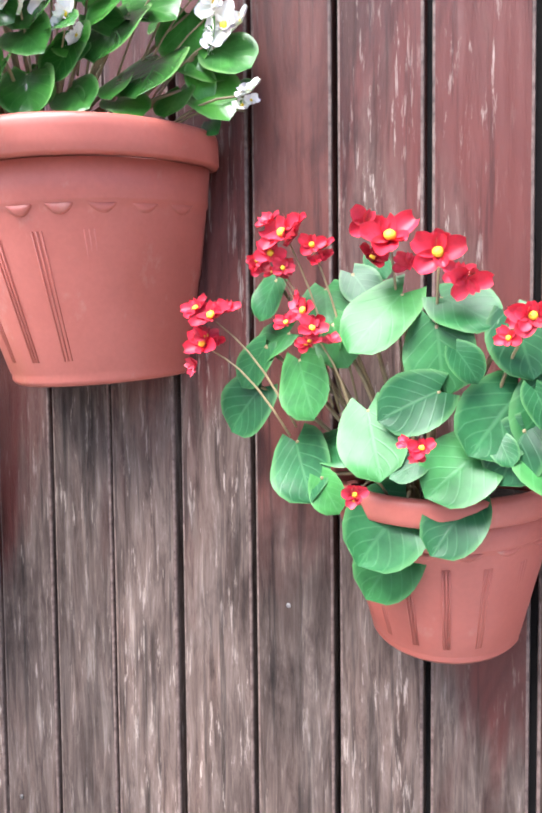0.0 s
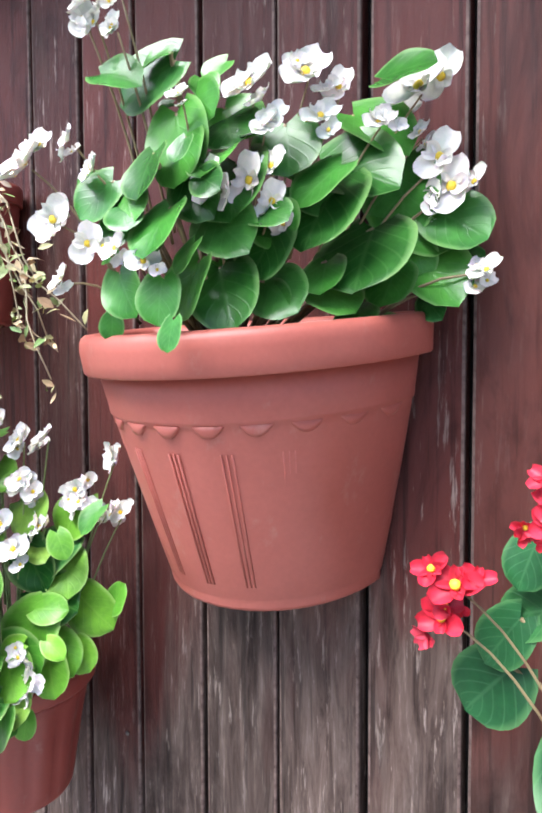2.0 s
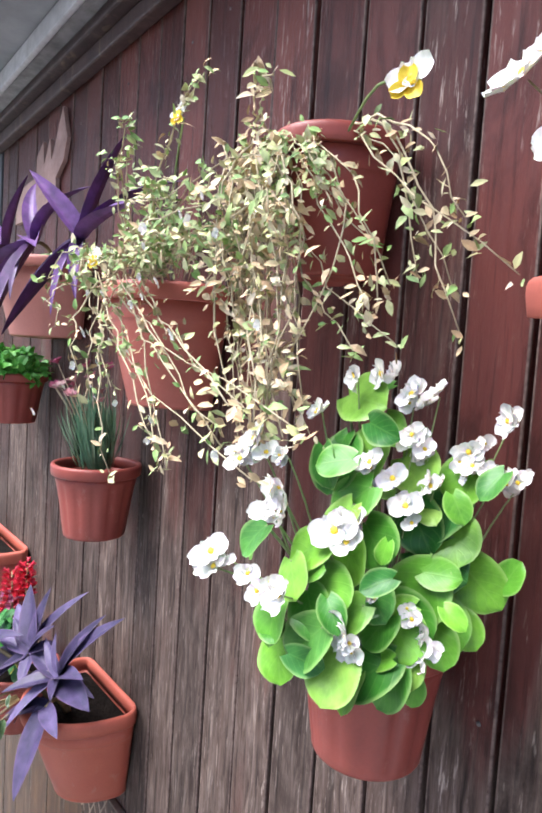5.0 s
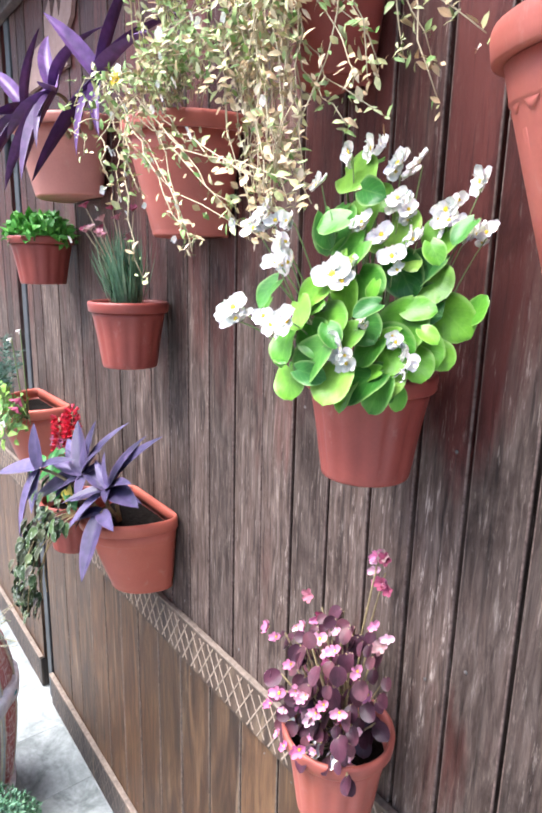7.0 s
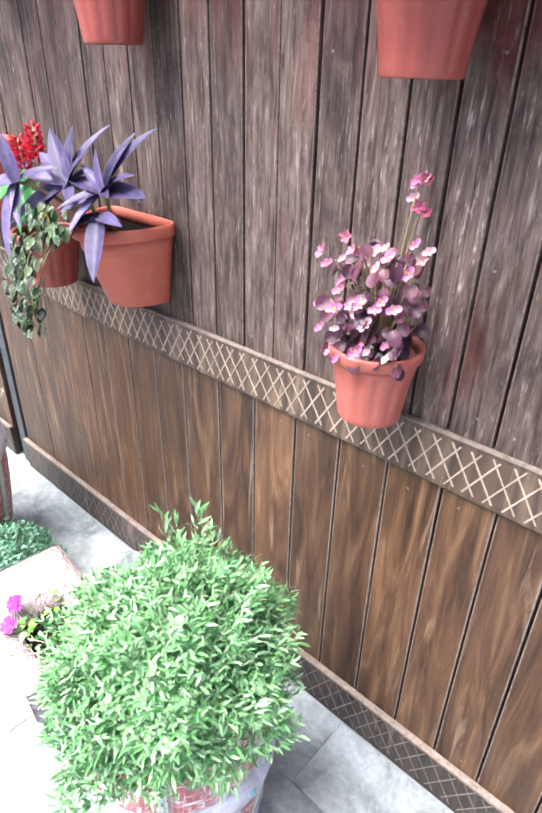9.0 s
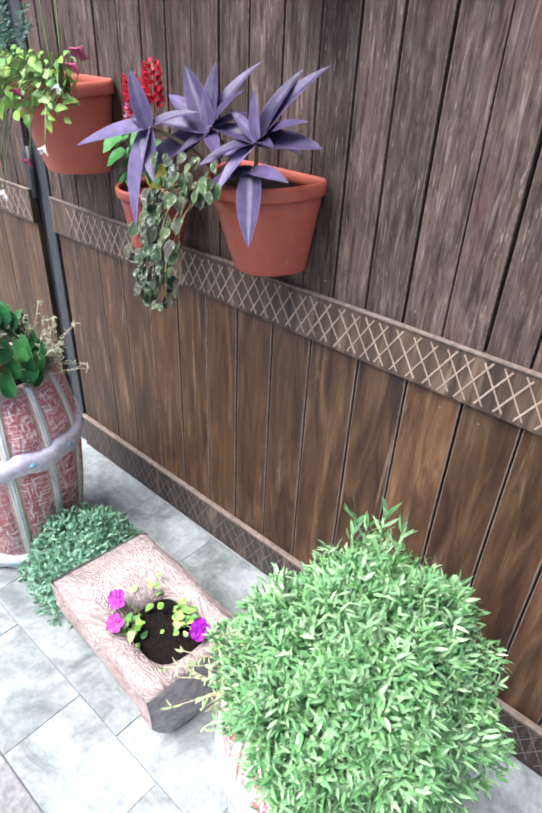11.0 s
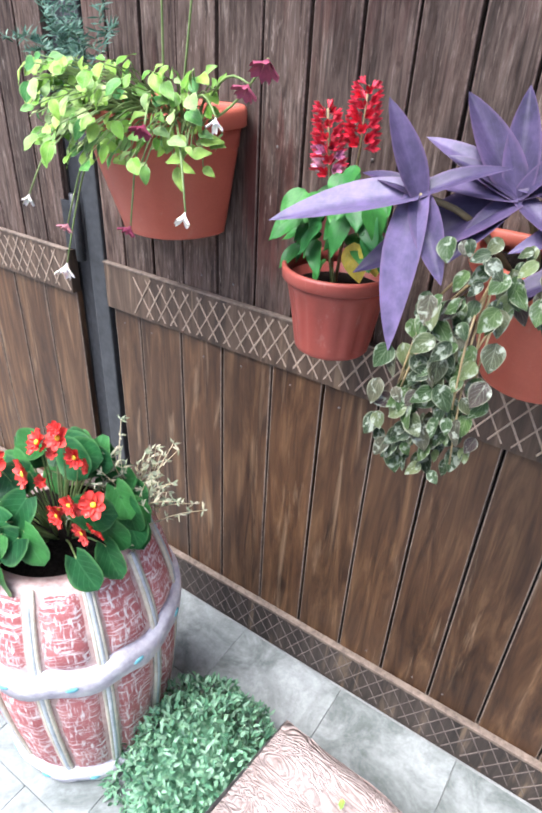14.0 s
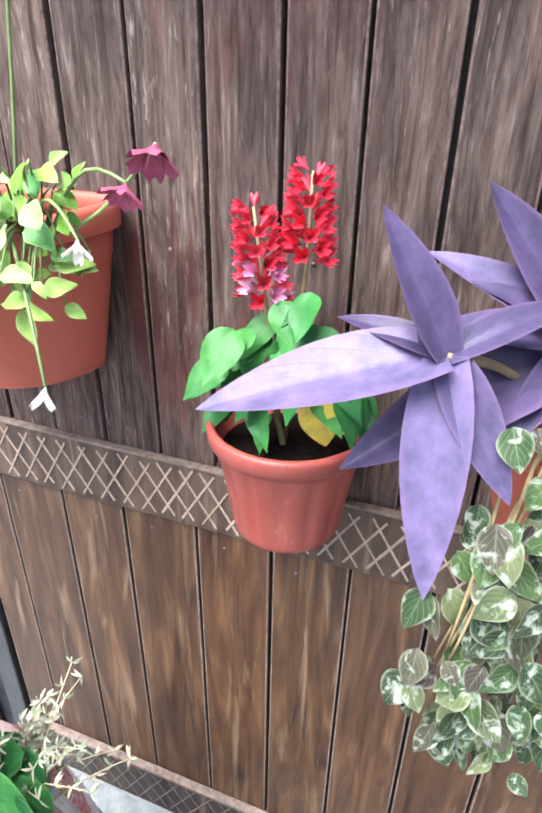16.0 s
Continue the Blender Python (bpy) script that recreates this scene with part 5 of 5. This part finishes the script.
# ---- on the wall: red salvia ----
round_pot(-1.70, 1.1, 0.089, 0.135, M_POT_DARK, "small terracotta fluted pot of red salvia")
SALVIA_L = [leaf_mesh("leaf", M_SALVIA_LEAF, toothed(w), nu=16, cup=0.12, droop=d, wave=0.03) for w, d in ((0.29, 0.2), (0.25, 0.35), (0.32, 0.1))]
YELLOW_L = leaf_mesh("leaf", M_YELLOW_LEAF, ovate(0.33), cup=0.2, droop=0.3)
sal = thing("red_salvia", (-1.708, 0.42, 1.05), "red salvia with two flower spikes", "plant")
rng = random.Random(56)
so = Vector((-1.708, 0.42, 1.05))
for (x, z, s) in ((-1.76, 1.2, 0.075), (-1.75, 1.165, 0.08), (-1.70, 1.195, 0.085), (-1.66, 1.21, 0.08), (-1.68, 1.175, 0.075), (-1.635, 1.185, 0.08), (-1.775, 1.135, 0.07), (-1.708, 1.225, 0.06), (-1.665, 1.24, 0.06), (-1.62, 1.14, 0.07), (-1.74, 1.13, 0.07), (-1.66, 1.14, 0.07), (-1.72, 1.16, 0.07), (-1.69, 1.15, 0.06), (-1.785, 1.16, 0.075), (-1.79, 1.11, 0.06), (-1.62, 1.2, 0.075), (-1.61, 1.165, 0.07), (-1.73, 1.2, 0.07), (-1.71, 1.185, 0.075), (-1.68, 1.21, 0.065), (-1.745, 1.185, 0.07), (-1.65, 1.185, 0.07)):
    c = Vector((-1.695 + (x + 1.70) * 0.72, 0.40 - rng.uniform(-0.01, 0.04), z + 0.014)) - so
    part("leaf", rng.choice(SALVIA_L), None, sal, at=aim(c + Vector((rng.gauss(0, 0.012), rng.uniform(0.0, 0.03), rng.gauss(-0.008, 0.012))), (c.x * 12 + rng.gauss(0, 0.5), -0.4, -0.6), (rng.gauss(0, 0.4) + c.x * 3, -0.6, 0.9), s * 0.65))
    part("leaf", rng.choice(SALVIA_L), None, sal, at=aim(c, (c.x * 9 + rng.gauss(0, 0.3), -0.5, -0.75), (rng.gauss(0, 0.35) + c.x * 3, -0.75, 0.8), s * 0.8))
for x, z in ((-1.665, 1.15), (-1.64, 1.165)):
    part("leaf", YELLOW_L, None, sal, "yellowed leaf", at=aim(Vector((x, 0.385, z)) - so, (0.3, -0.3, -1), (0.2, -1, 0.2), 0.06))
SALVIA_F = [flower_mesh("floret", m_, 4, 0.22, 1.1, False, 60) for m_ in (M_RED, M_RED, M_PINK)]
for top, low, n_ in (((-1.735, 0.40, 1.315), (-1.722, 0.4, 1.225), 42), ((-1.688, 0.42, 1.345), (-1.69, 0.42, 1.265), 36)):
    a, b = Vector(low) - so, Vector(top) - so
    bm = bmesh.new()
    tube(bm, [(0, 0, -0.01), a * 0.6 + Vector((0, 0, 0.01)), a, b], 0.0028, 0.0014, 6)
    part("flower_spike", bm, M_RED_STEM, sal)
    for k in range(n_):
        ang, f = k * 2.4, k / n_
        d = Vector((math.cos(ang), math.sin(ang) * 0.8 - 0.25, 0.35))
        p = a.lerp(b, f) + d * 0.006
        part("floret", SALVIA_F[2 if n_ == 42 and f < 0.45 and k % 2 else k % 2], None, sal, at=aim(p, d.orthogonal(), d, 0.034 * (1 - 0.35 * f)) @ Matrix.Diagonal((0.5, 0.5, 1.25, 1)))
bm = bmesh.new()
tube(bm, bend((0.01, -0.01, -0.01), (-0.02, 0, 0.1), 0.0), 0.004, 0.003, 7)
part("stem", bm, M_STEM, sal)

# ---- on the wall: purple spiderwort and a trailing variegated plant ----
wall_planter(-1.395, 1.178, 0.13, 0.18, 0.19, M_POT_ORANGE, "bright terracotta half-round planter of purple spiderwort", 0.66, 0, 0, 3)
spiderwort("purple_spiderwort", "purple spiderwort with long pointed leaves", (-1.40, 0.42, 1.165), [
    ((-1.547, 0.291, 1.249), [(-1.71, 0.235, 1.205), (-1.595, 0.29, 1.345), (-1.625, 0.30, 1.275), (-1.535, 0.2, 1.105), (-1.47, 0.33, 1.30), (-1.49, 0.25, 1.17)]),
    ((-1.455, 0.36, 1.25), [(-1.54, 0.38, 1.35), (-1.42, 0.42, 1.38), (-1.56, 0.32, 1.26), (-1.61, 0.28, 1.15), (-1.39, 0.32, 1.22), (-1.48, 0.40, 1.36), (-1.38, 0.38, 1.29), (-1.53, 0.34, 1.30), (-1.50, 0.29, 1.19), (-1.40, 0.36, 1.33), (-1.57, 0.36, 1.31)]),
    ((-1.345, 0.375, 1.245), [(-1.27, 0.42, 1.385), (-1.20, 0.37, 1.257), (-1.42, 0.30, 1.165), (-1.40, 0.29, 1.225), (-1.35, 0.36, 1.325), (-1.28, 0.33, 1.265), (-1.265, 0.40, 1.25), (-1.40, 0.36, 1.30), (-1.45, 0.35, 1.27), (-1.44, 0.32, 1.2), (-1.31, 0.41, 1.37), (-1.25, 0.36, 1.31), (-1.36, 0.27, 1.19)]),
    ((-1.335, 0.35, 1.20), [(-1.275, 0.28, 1.095), (-1.45, 0.29, 1.16), (-1.24, 0.33, 1.21)])], STRAP_P, 57, M_RED_STEM)
VARI_L = [leaf_mesh("leaf", M_VARIEG, ovate(w * 0.92), cup=0.2, droop=d, wave=0.03) for w, d in ((0.38, 0.2), (0.34, 0.3), (0.42, 0.1))]
vari = thing("trailing_plant", (-1.46, 0.36, 1.16), "trailing plant with cream-edged variegated leaves", "plant")
rng = random.Random(58)
bm = bmesh.new()
for k in range(9):
    e = (rng.uniform(-0.06, 0.05), -0.1 - rng.uniform(0, 0.05), -rng.uniform(0.1, 0.21))
    tube(bm, bend((rng.uniform(-0.03, 0.05), -0.02, 0), e, 0.03, 7, (0, -0.03, 0)), 0.002, 0.0012, 5)
tagged(part("stem_tangle", bm, M_RED_STEM, vari), kind="stuff")
for k in range(190):
    f = rng.random()
    x = max(-0.07, min(0.07, rng.gauss(0.0, 0.03))) + 0.09 * (f < 0.25) * rng.random() - 0.02 * f
    c = Vector((x, -0.085 - 0.055 * math.sin(min(1, f * 1.6) * 1.57) + rng.uniform(-0.01, 0.03), 0.06 - 0.27 * f))
    part("leaf", rng.choice(VARI_L), None, vari, at=aim(c, (rng.gauss(0, 0.6), -0.35, -0.8), (rng.gauss(0, 0.55), -0.8, 0.55), rng.uniform(0.017, 0.036)))

# ---- on the wall: bronze begonia ----
round_pot(-0.692, 1.096, 0.078, 0.13, M_POT, "terracotta fluted pot of pink bronze-leaved begonia")
BRONZE_L = [leaf_mesh("leaf", M_BRONZE, rounded(0.45, 0.5), cup=0.2, droop=d) for d in (0.1, 0.3)]
bz = thing("bronze_begonia", (-0.688, 0.43, 1.075), "pink-flowering begonia with bronze leaves", "plant")
rng = random.Random(59)
bm = bmesh.new()
for k in range(190):
    z = 0.012 + 0.165 * rng.random()
    x = max(-0.075, min(0.068, rng.gauss(0, 0.042))) * (1 - z * 1.6)
    c = Vector((x, rng.uniform(-0.07, 0.03), z))
    part("leaf", rng.choice(BRONZE_L), None, bz, at=aim(c, (x * 12, -0.5, -0.5 + rng.gauss(0, 0.4)), (rng.gauss(0, 0.5), -0.7, 0.7), rng.uniform(0.014, 0.027)))
    tube(bm, bend((0, 0, -0.01), c, 0.0, 3), 0.0016, 0.0012, 4)
for k in range(46):
    z = 0.01 + 0.17 * rng.random()
    x = max(-0.08, min(0.075, rng.gauss(-0.005, 0.045))) * (1 - z * 1.2)
    flower_at(bz, PINK_F, (x, rng.uniform(-0.09, -0.02), z), (rng.uniform(-0.5, 0.6), -1, rng.uniform(-0.1, 0.7)), rng.uniform(0.014, 0.027), rng)
for k in range(9):
    flower_at(bz, WHITE_F, (rng.gauss(0, 0.045), rng.uniform(-0.06, -0.03), rng.uniform(0.0, 0.03)), (rng.uniform(-0.5, 0.5), -0.8, 0.8), 0.02, rng)
for e in ((-0.07, 0.02, 0.16), (0.005, 0.05, 0.27), (0.012, 0.055, 0.24), (0.04, 0.03, 0.17)):
    tube(bm, bend((0, 0, 0), e, 0.01, 5), 0.002, 0.0012, 5)
    for q in range(4):
        flower_at(bz, PINK_F if q % 2 else WINE_F, Vector(e) + Vector((rng.gauss(0, 0.009), -0.004, rng.gauss(-0.01, 0.012))), (0.2, -1, 0.4), rng.uniform(0.014, 0.024), rng, False)
tagged(part("stem_tangle", bm, M_RED_STEM, bz), kind="stuff")


# ---- on the ground: painted barrels ----
def barrel(x, y, base_r, mid_r, top_r, high, mid_z, label, seed, turn=0.0):
    """Cast barrel planter: red staves between painted ribs, wavy hoops and rivets."""
    rng_ = random.Random(seed)
    t = thing("barrel_planter", pose(x, y, 0, 0, 0, turn), label, "planter", "painted barrel planters")

    def rad(z):
        f = z / mid_z if z < mid_z else (z - mid_z) / (high - mid_z)
        return base_r + (mid_r - base_r) * math.sin(f * math.pi / 2) if z < mid_z else mid_r + (top_r - mid_r) * (1 - math.cos(f * math.pi / 2))
    n, zs = 48, [high * k / 14 for k in range(15)]

    def loop(r, z):
        return [(r * math.cos(2 * math.pi * i / n), r * math.sin(2 * math.pi * i / n), z) for i in range(n)]
    bm = bmesh.new()
    rings(bm, [loop(rad(z) - 0.004, z) for z in zs] + [loop(top_r - 0.03, high), loop(top_r - 0.036, high - 0.06)], cap=True)
    shell = part("shell", bm, M_SHELL, t)
    bm = bmesh.new()
    vs = [bm.verts.new(p) for p in loop(top_r - 0.034, high - 0.02)]
    c = bm.verts.new((0, 0, high - 0.008))
    for i in range(n):
        bm.faces.new((vs[i], vs[(i + 1) % n], c))
    part("soil", bm, M_SOIL, t, "dark crumbly soil")
    staves = 11
    for k in range(staves):
        a0, a1 = 2 * math.pi * (k + 0.13) / staves, 2 * math.pi * (k + 0.87) / staves
        for z0, z1 in ((0.035, mid_z - 0.03), (mid_z + 0.03, high - 0.012)):
            bm = bmesh.new()
            cols = 6
            grid = []
            for i in range(9):
                z = z0 + (z1 - z0) * i / 8
                row = []
                for j in range(cols + 1):
                    a = a0 + (a1 - a0) * j / cols
                    edge = min(i, 8 - i, 1) * min(j, cols - j, 1)
                    r = rad(z) - 0.006 + 0.008 * edge + 0.002 * noise.noise(Vector((a * 9, z * 30, k)))
                    row.append(bm.verts.new((r * math.cos(a), r * math.sin(a), z)))
                grid.append(row)
            for r0, r1 in zip(grid, grid[1:]):
                for j in range(cols):
                    bm.faces.new((r0[j], r0[j + 1], r1[j + 1], r1[j]))
            part("stave", bm, M_STAVE, shell)
        for s, m_ in ((-0.06, M_STAVE_EDGE), (0.0, M_STAVE_BLUE), (0.06, M_STAVE_EDGE)):
            a = 2 * math.pi * (k + s) / staves
            bm = bmesh.new()
            tube(bm, [((rad(z) - 0.001) * math.cos(a), (rad(z) - 0.001) * math.sin(a), z) for z in zs], 0.0045 if s else 0.006, n=6)
            part("rib", bm, m_, shell)
    for hz, hw in ((mid_z, 0.032), (0.032, 0.028)):
        bm = bmesh.new()
        loops = [[], [], [], [], []]
        for i in range(n * 2):
            a = math.pi * i / n
            wv = 0.006 * math.sin(staves * a) + 0.004 * noise.noise(Vector((math.cos(a) * 4, math.sin(a) * 4, hz)))
            for q, (dz, dr) in enumerate(((-1, -0.004), (-0.85, 0.011), (0, 0.014), (0.85, 0.012), (1, -0.004))):
                r = rad(max(0, hz + dz * hw)) + dr
                loops[q].append((r * math.cos(a), r * math.sin(a), max(0.001, hz + dz * hw + wv)))
        rings(bm, loops)
        hoop = part("hoop", bm, M_HOOP, t, "white hoop with lilac shading")
        for i in range(staves):
            a = 2 * math.pi * (i + 0.5) / staves
            r = rad(hz) + 0.013
            bm = bmesh.new()
            bmesh.ops.create_icosphere(bm, subdivisions=2, radius=0.008)
            bmesh.ops.transform(bm, matrix=Matrix.Translation((r * math.cos(a), r * math.sin(a), hz)) @ Matrix.Rotation(a, 4, "Z") @ Matrix.Diagonal((0.5, 1.5, 0.8, 1)), verts=bm.verts)
            part("rivet", bm, M_RIVET, hoop)
    return t


barrel(-2.065, 0.10, 0.165, 0.205, 0.165, 0.6, 0.4, "tall painted barrel planter with red staves and white hoops", 71, 8)
rng = random.Random(72)
BL, BF = [], []
for k in range(64):
    a, u = rng.uniform(0, 6.28), rng.uniform(-0.05, 0.95)
    BL.append((-2.05 + 0.165 * math.cos(a) * math.sqrt(1 - u * u), 0.07 + 0.15 * math.sin(a) * math.sqrt(1 - u * u), 0.61 + 0.17 * u, rng.uniform(0.055, 0.085)))
for x, y, z, s in ((-2.0, 0.02, 0.8, 0.06), (-1.96, 0.06, 0.86, 0.05), (-1.90, 0.06, 0.76, 0.055), (-1.92, 0.05, 0.70, 0.055), (-1.95, 0.03, 0.735, 0.05), (-1.94, 0.07, 0.83, 0.045), (-2.06, 0.0, 0.8, 0.06), (-2.1, 0.0, 0.78, 0.06), (-2.0, 0.05, 0.84, 0.05), (-1.93, 0.04, 0.76, 0.045)):
    BF.append((x, y, z, s))
begonia("red_begonia", "coral-red begonia with deep green leaves", (-2.06, 0.1, 0.59), BL, BF, DEEP_L, CORAL_F, 73, M_STEM, 1.3, 0.85, 0.35, 2)
tuft = thing("dry_tuft", (-1.99, 0.21, 0.585), "wispy dried grey-green trailing tuft", "plant")
bs, bl = bmesh.new(), bmesh.new()
for k in range(60):
    e = (rng.gauss(0.03, 0.05), rng.gauss(-0.02, 0.05), rng.uniform(0.02, 0.17))
    pts = bend((rng.gauss(0, 0.02), rng.gauss(0, 0.02), 0), e, 0.01, 5)
    tube(bs, pts, 0.0013, 0.0007, 4)
    for p in pts[1:]:
        for q in range(4):
            spray(bl, rng, p, (rng.gauss(0, 1), rng.gauss(0, 1), rng.gauss(0.3, 0.7)), (0, -1, 0.5), rng.uniform(0.008, 0.018), 0.004)
tagged(part("stem_tangle", bs, M_DRY_STEM, tuft), kind="stuff")
tagged(part("leaflet_mass", bl, M_SILVER, tuft), kind="stuff")

barrel(-0.87, 0.1, 0.165, 0.2, 0.185, 0.42, 0.26, "painted barrel planter under a full green bush", 74, 20)
bush = mound("green_bush", "dense bush of narrow fresh green leaves", (-0.81, 0.065, 0.54), (0.185, 0.218, 0.188), 17000, 0.02, 0.0052, M_BUSH, 75, 0.38, 0.5, -0.1)
rng = random.Random(76)
for at in ((0.0, -0.2, -0.11), (0.04, -0.21, -0.13), (0.09, -0.18, -0.14), (-0.05, -0.2, -0.1)):
    flower_at(bush, WHITE_F, at, (0.4, -1, 0.6), 0.035, rng, False)
bm = bmesh.new()
for k in range(5):
    e = Vector((rng.uniform(-0.1, -0.02), rng.uniform(0.06, 0.14), rng.uniform(0.2, 0.27)))
    for i in range(16):
        p = Vector((e.x, e.y, 0.15)).lerp(e, i / 15)
        spray(bm, rng, p, (rng.gauss(0, 0.7), rng.gauss(0, 0.7), 1), (rng.gauss(0, 1), -1, 0), 0.03, 0.006)
tagged(part("shoot_mass", bm, M_BUSH, bush), kind="stuff")


stalks = thing("dry_stalks", (-0.97, 0.04, 0.41), "tangle of straw-coloured dry stalks at the bush's foot", "plant")
bs, bl = bmesh.new(), bmesh.new()
for k in range(70):
    e = (rng.gauss(-0.03, 0.05), rng.gauss(-0.03, 0.07), rng.uniform(0.02, 0.09))
    pts = bend((rng.gauss(0, 0.03), rng.gauss(0, 0.05), 0), e, 0.02, 5)
    tube(bs, pts, 0.0014, 0.0008, 4)
    for p in pts[1:]:
        for q in range(3):
            spray(bl, rng, p, (rng.gauss(0, 1), rng.gauss(0, 1), rng.gauss(0.3, 0.7)), (0, -1, 0.5), rng.uniform(0.01, 0.022), 0.004)
tagged(part("stalk_tangle", bs, M_DRY_STEM, stalks), kind="stuff")
tagged(part("leaflet_mass", bl, M_DRY_GREEN, stalks), kind="stuff")


# ---- on the ground: log troughs ----
def log_trough(x, y, turn, label, long_=0.43, wide=0.28, high=0.2):
    """Cast log with bark sides, a flat brushed top and a soil pocket."""
    t = thing("log_trough", pose(x, y, 0, 0, 0, turn), label, "planter", "cast log troughs")
    hx, hy = long_ / 2, wide / 2
    n, m_ = 20, 14
    bm = bmesh.new()
    loops = []
    for i in range(n + 1):
        xx = -hx + long_ * i / n
        row = []
        for j in range(m_ + 1):
            a = math.pi * j / m_
            w = 1 + 0.06 * noise.noise(Vector((xx * 9, math.cos(a) * 3, 4 + x))) + 0.03 * noise.noise(Vector((xx * 40, a * 8, x)))
            row.append((xx + 0.012 * noise.noise(Vector((a * 3, i, x))) * (i in (0, n)), hy * w * math.copysign(abs(math.cos(a)) ** 0.7, math.cos(a)), high * (1 - abs(math.sin(a)) ** 0.55) * 0.97))
        loops.append(row)
    vs = rings(bm, loops, closed=False)
    part("bark", bm, M_LOG, t)
    for sx, nm in ((-1, 0), (1, n)):
        bm = bmesh.new()
        pts = [bm.verts.new((p[0] + sx * 0.002, p[1] * 0.995, p[2])) for p in loops[nm]]
        bm.faces.new(pts)
        part("cut_end", bm, M_LOG_END, t, smooth=False)
    # top with its pocket
    px0, px1, py = -0.02, hx - 0.035, hy - 0.06
    bm = bmesh.new()
    outer, inner, low = [], [], []
    k = 40
    for i in range(k):
        a = 2 * math.pi * i / k
        c, s = math.cos(a), math.sin(a)
        q = max(abs(c), abs(s))
        rough = 1 + 0.03 * noise.noise(Vector((c * 4, s * 4, x)))
        outer.append((hx * c / q * 1.0, hy * s / q * rough, high * 0.965))
        cc, ss = math.copysign(abs(c) ** 0.55, c), math.copysign(abs(s) ** 0.55, s)
        inner.append(((px0 + px1) / 2 + (px1 - px0) / 2 * cc * rough, py * ss * rough, high * 0.975))
        low.append(((px0 + px1) / 2 + (px1 - px0) / 2 * cc * 0.93, py * ss * 0.93, high * 0.8))
    mid_ = [(Vector(a) * 0.5 + Vector(b) * 0.5) + Vector((0, 0, 0.008 + 0.005 * noise.noise(Vector((i * 0.7, x, 1))))) for i, (a, b) in enumerate(zip(outer, inner))]
    rings(bm, [[(p[0], p[1], p[2] - 0.012) for p in outer], outer, mid_, inner, low])
    part("brushed_top", bm, M_LOG_TOP, t)
    bm = bmesh.new()
    vs = [bm.verts.new((p[0], p[1], high * 0.84)) for p in low]
    c = bm.verts.new(((px0 + px1) / 2, 0, high * 0.9))
    for i in range(k):
        bm.faces.new((vs[i], vs[(i + 1) % k], c))
    part("soil", bm, M_SOIL, t, "dark crumbly soil")
    return t


log_trough(-1.415, 0.085, -5, "pink-washed cast log trough with petunias")
log_trough(-0.30, 0.085, 4, "pale cast log trough beside the barrel", 0.43, 0.24, 0.19)
mound("creeping_cushion", "dense grey-green cushion of tiny leaves", (-1.76, 0.125, 0.0), (0.175, 0.175, 0.215), 5600, 0.017, 0.0075, M_THYME, 77, 0.16, 0.7)
pet = thing("petunia_plant", (-1.37, 0.085, 0.18), "small petunia with magenta flowers and yellowish leaves", "plant")
rng = random.Random(78)
for at, s in (((-1.454, 0.033, 0.225), 0.052), ((-1.40, -0.01, 0.225), 0.045), ((-1.246, 0.114, 0.225), 0.055)):
    c = Vector(at) - Vector((-1.37, 0.085, 0.18))
    flower_at(pet, PETUNIA_F, c, (0.2, -0.7, 1), s, rng, False)
    bm = bmesh.new()
    tube(bm, bend((c.x * 0.4, c.y * 0.4, 0), c, 0.01), 0.0018, 0.0014, 5)
    part("flower_stalk", bm, M_STEM, pet)
for k in range(75):
    a = rng.random()
    cx, cy = ((0.055, 0.03) if a < 0.5 else (-0.01, -0.07)) if a < 0.85 else (-0.06, 0.03)
    c = Vector((cx + rng.gauss(0, 0.022), cy + rng.gauss(0, 0.018), rng.uniform(0.0, 0.045)))
    part("leaf", rng.choice(OVATE_L), None, pet, at=aim(c, (rng.gauss(0, 1), rng.gauss(0, 1), 0.2), (rng.gauss(0, 0.3), -0.3, 1), rng.uniform(0.016, 0.028)))

# ---- plain wall added behind the camera, never in view ----
bm = bmesh.new()
box(bm, -9, 6, -6.2, -6.0, 0, 2.6)
solid("wall_south", bm, M_PLASTER, "plain pale wall added behind the camera, out of view", "wall", kind="structure", smooth=False)
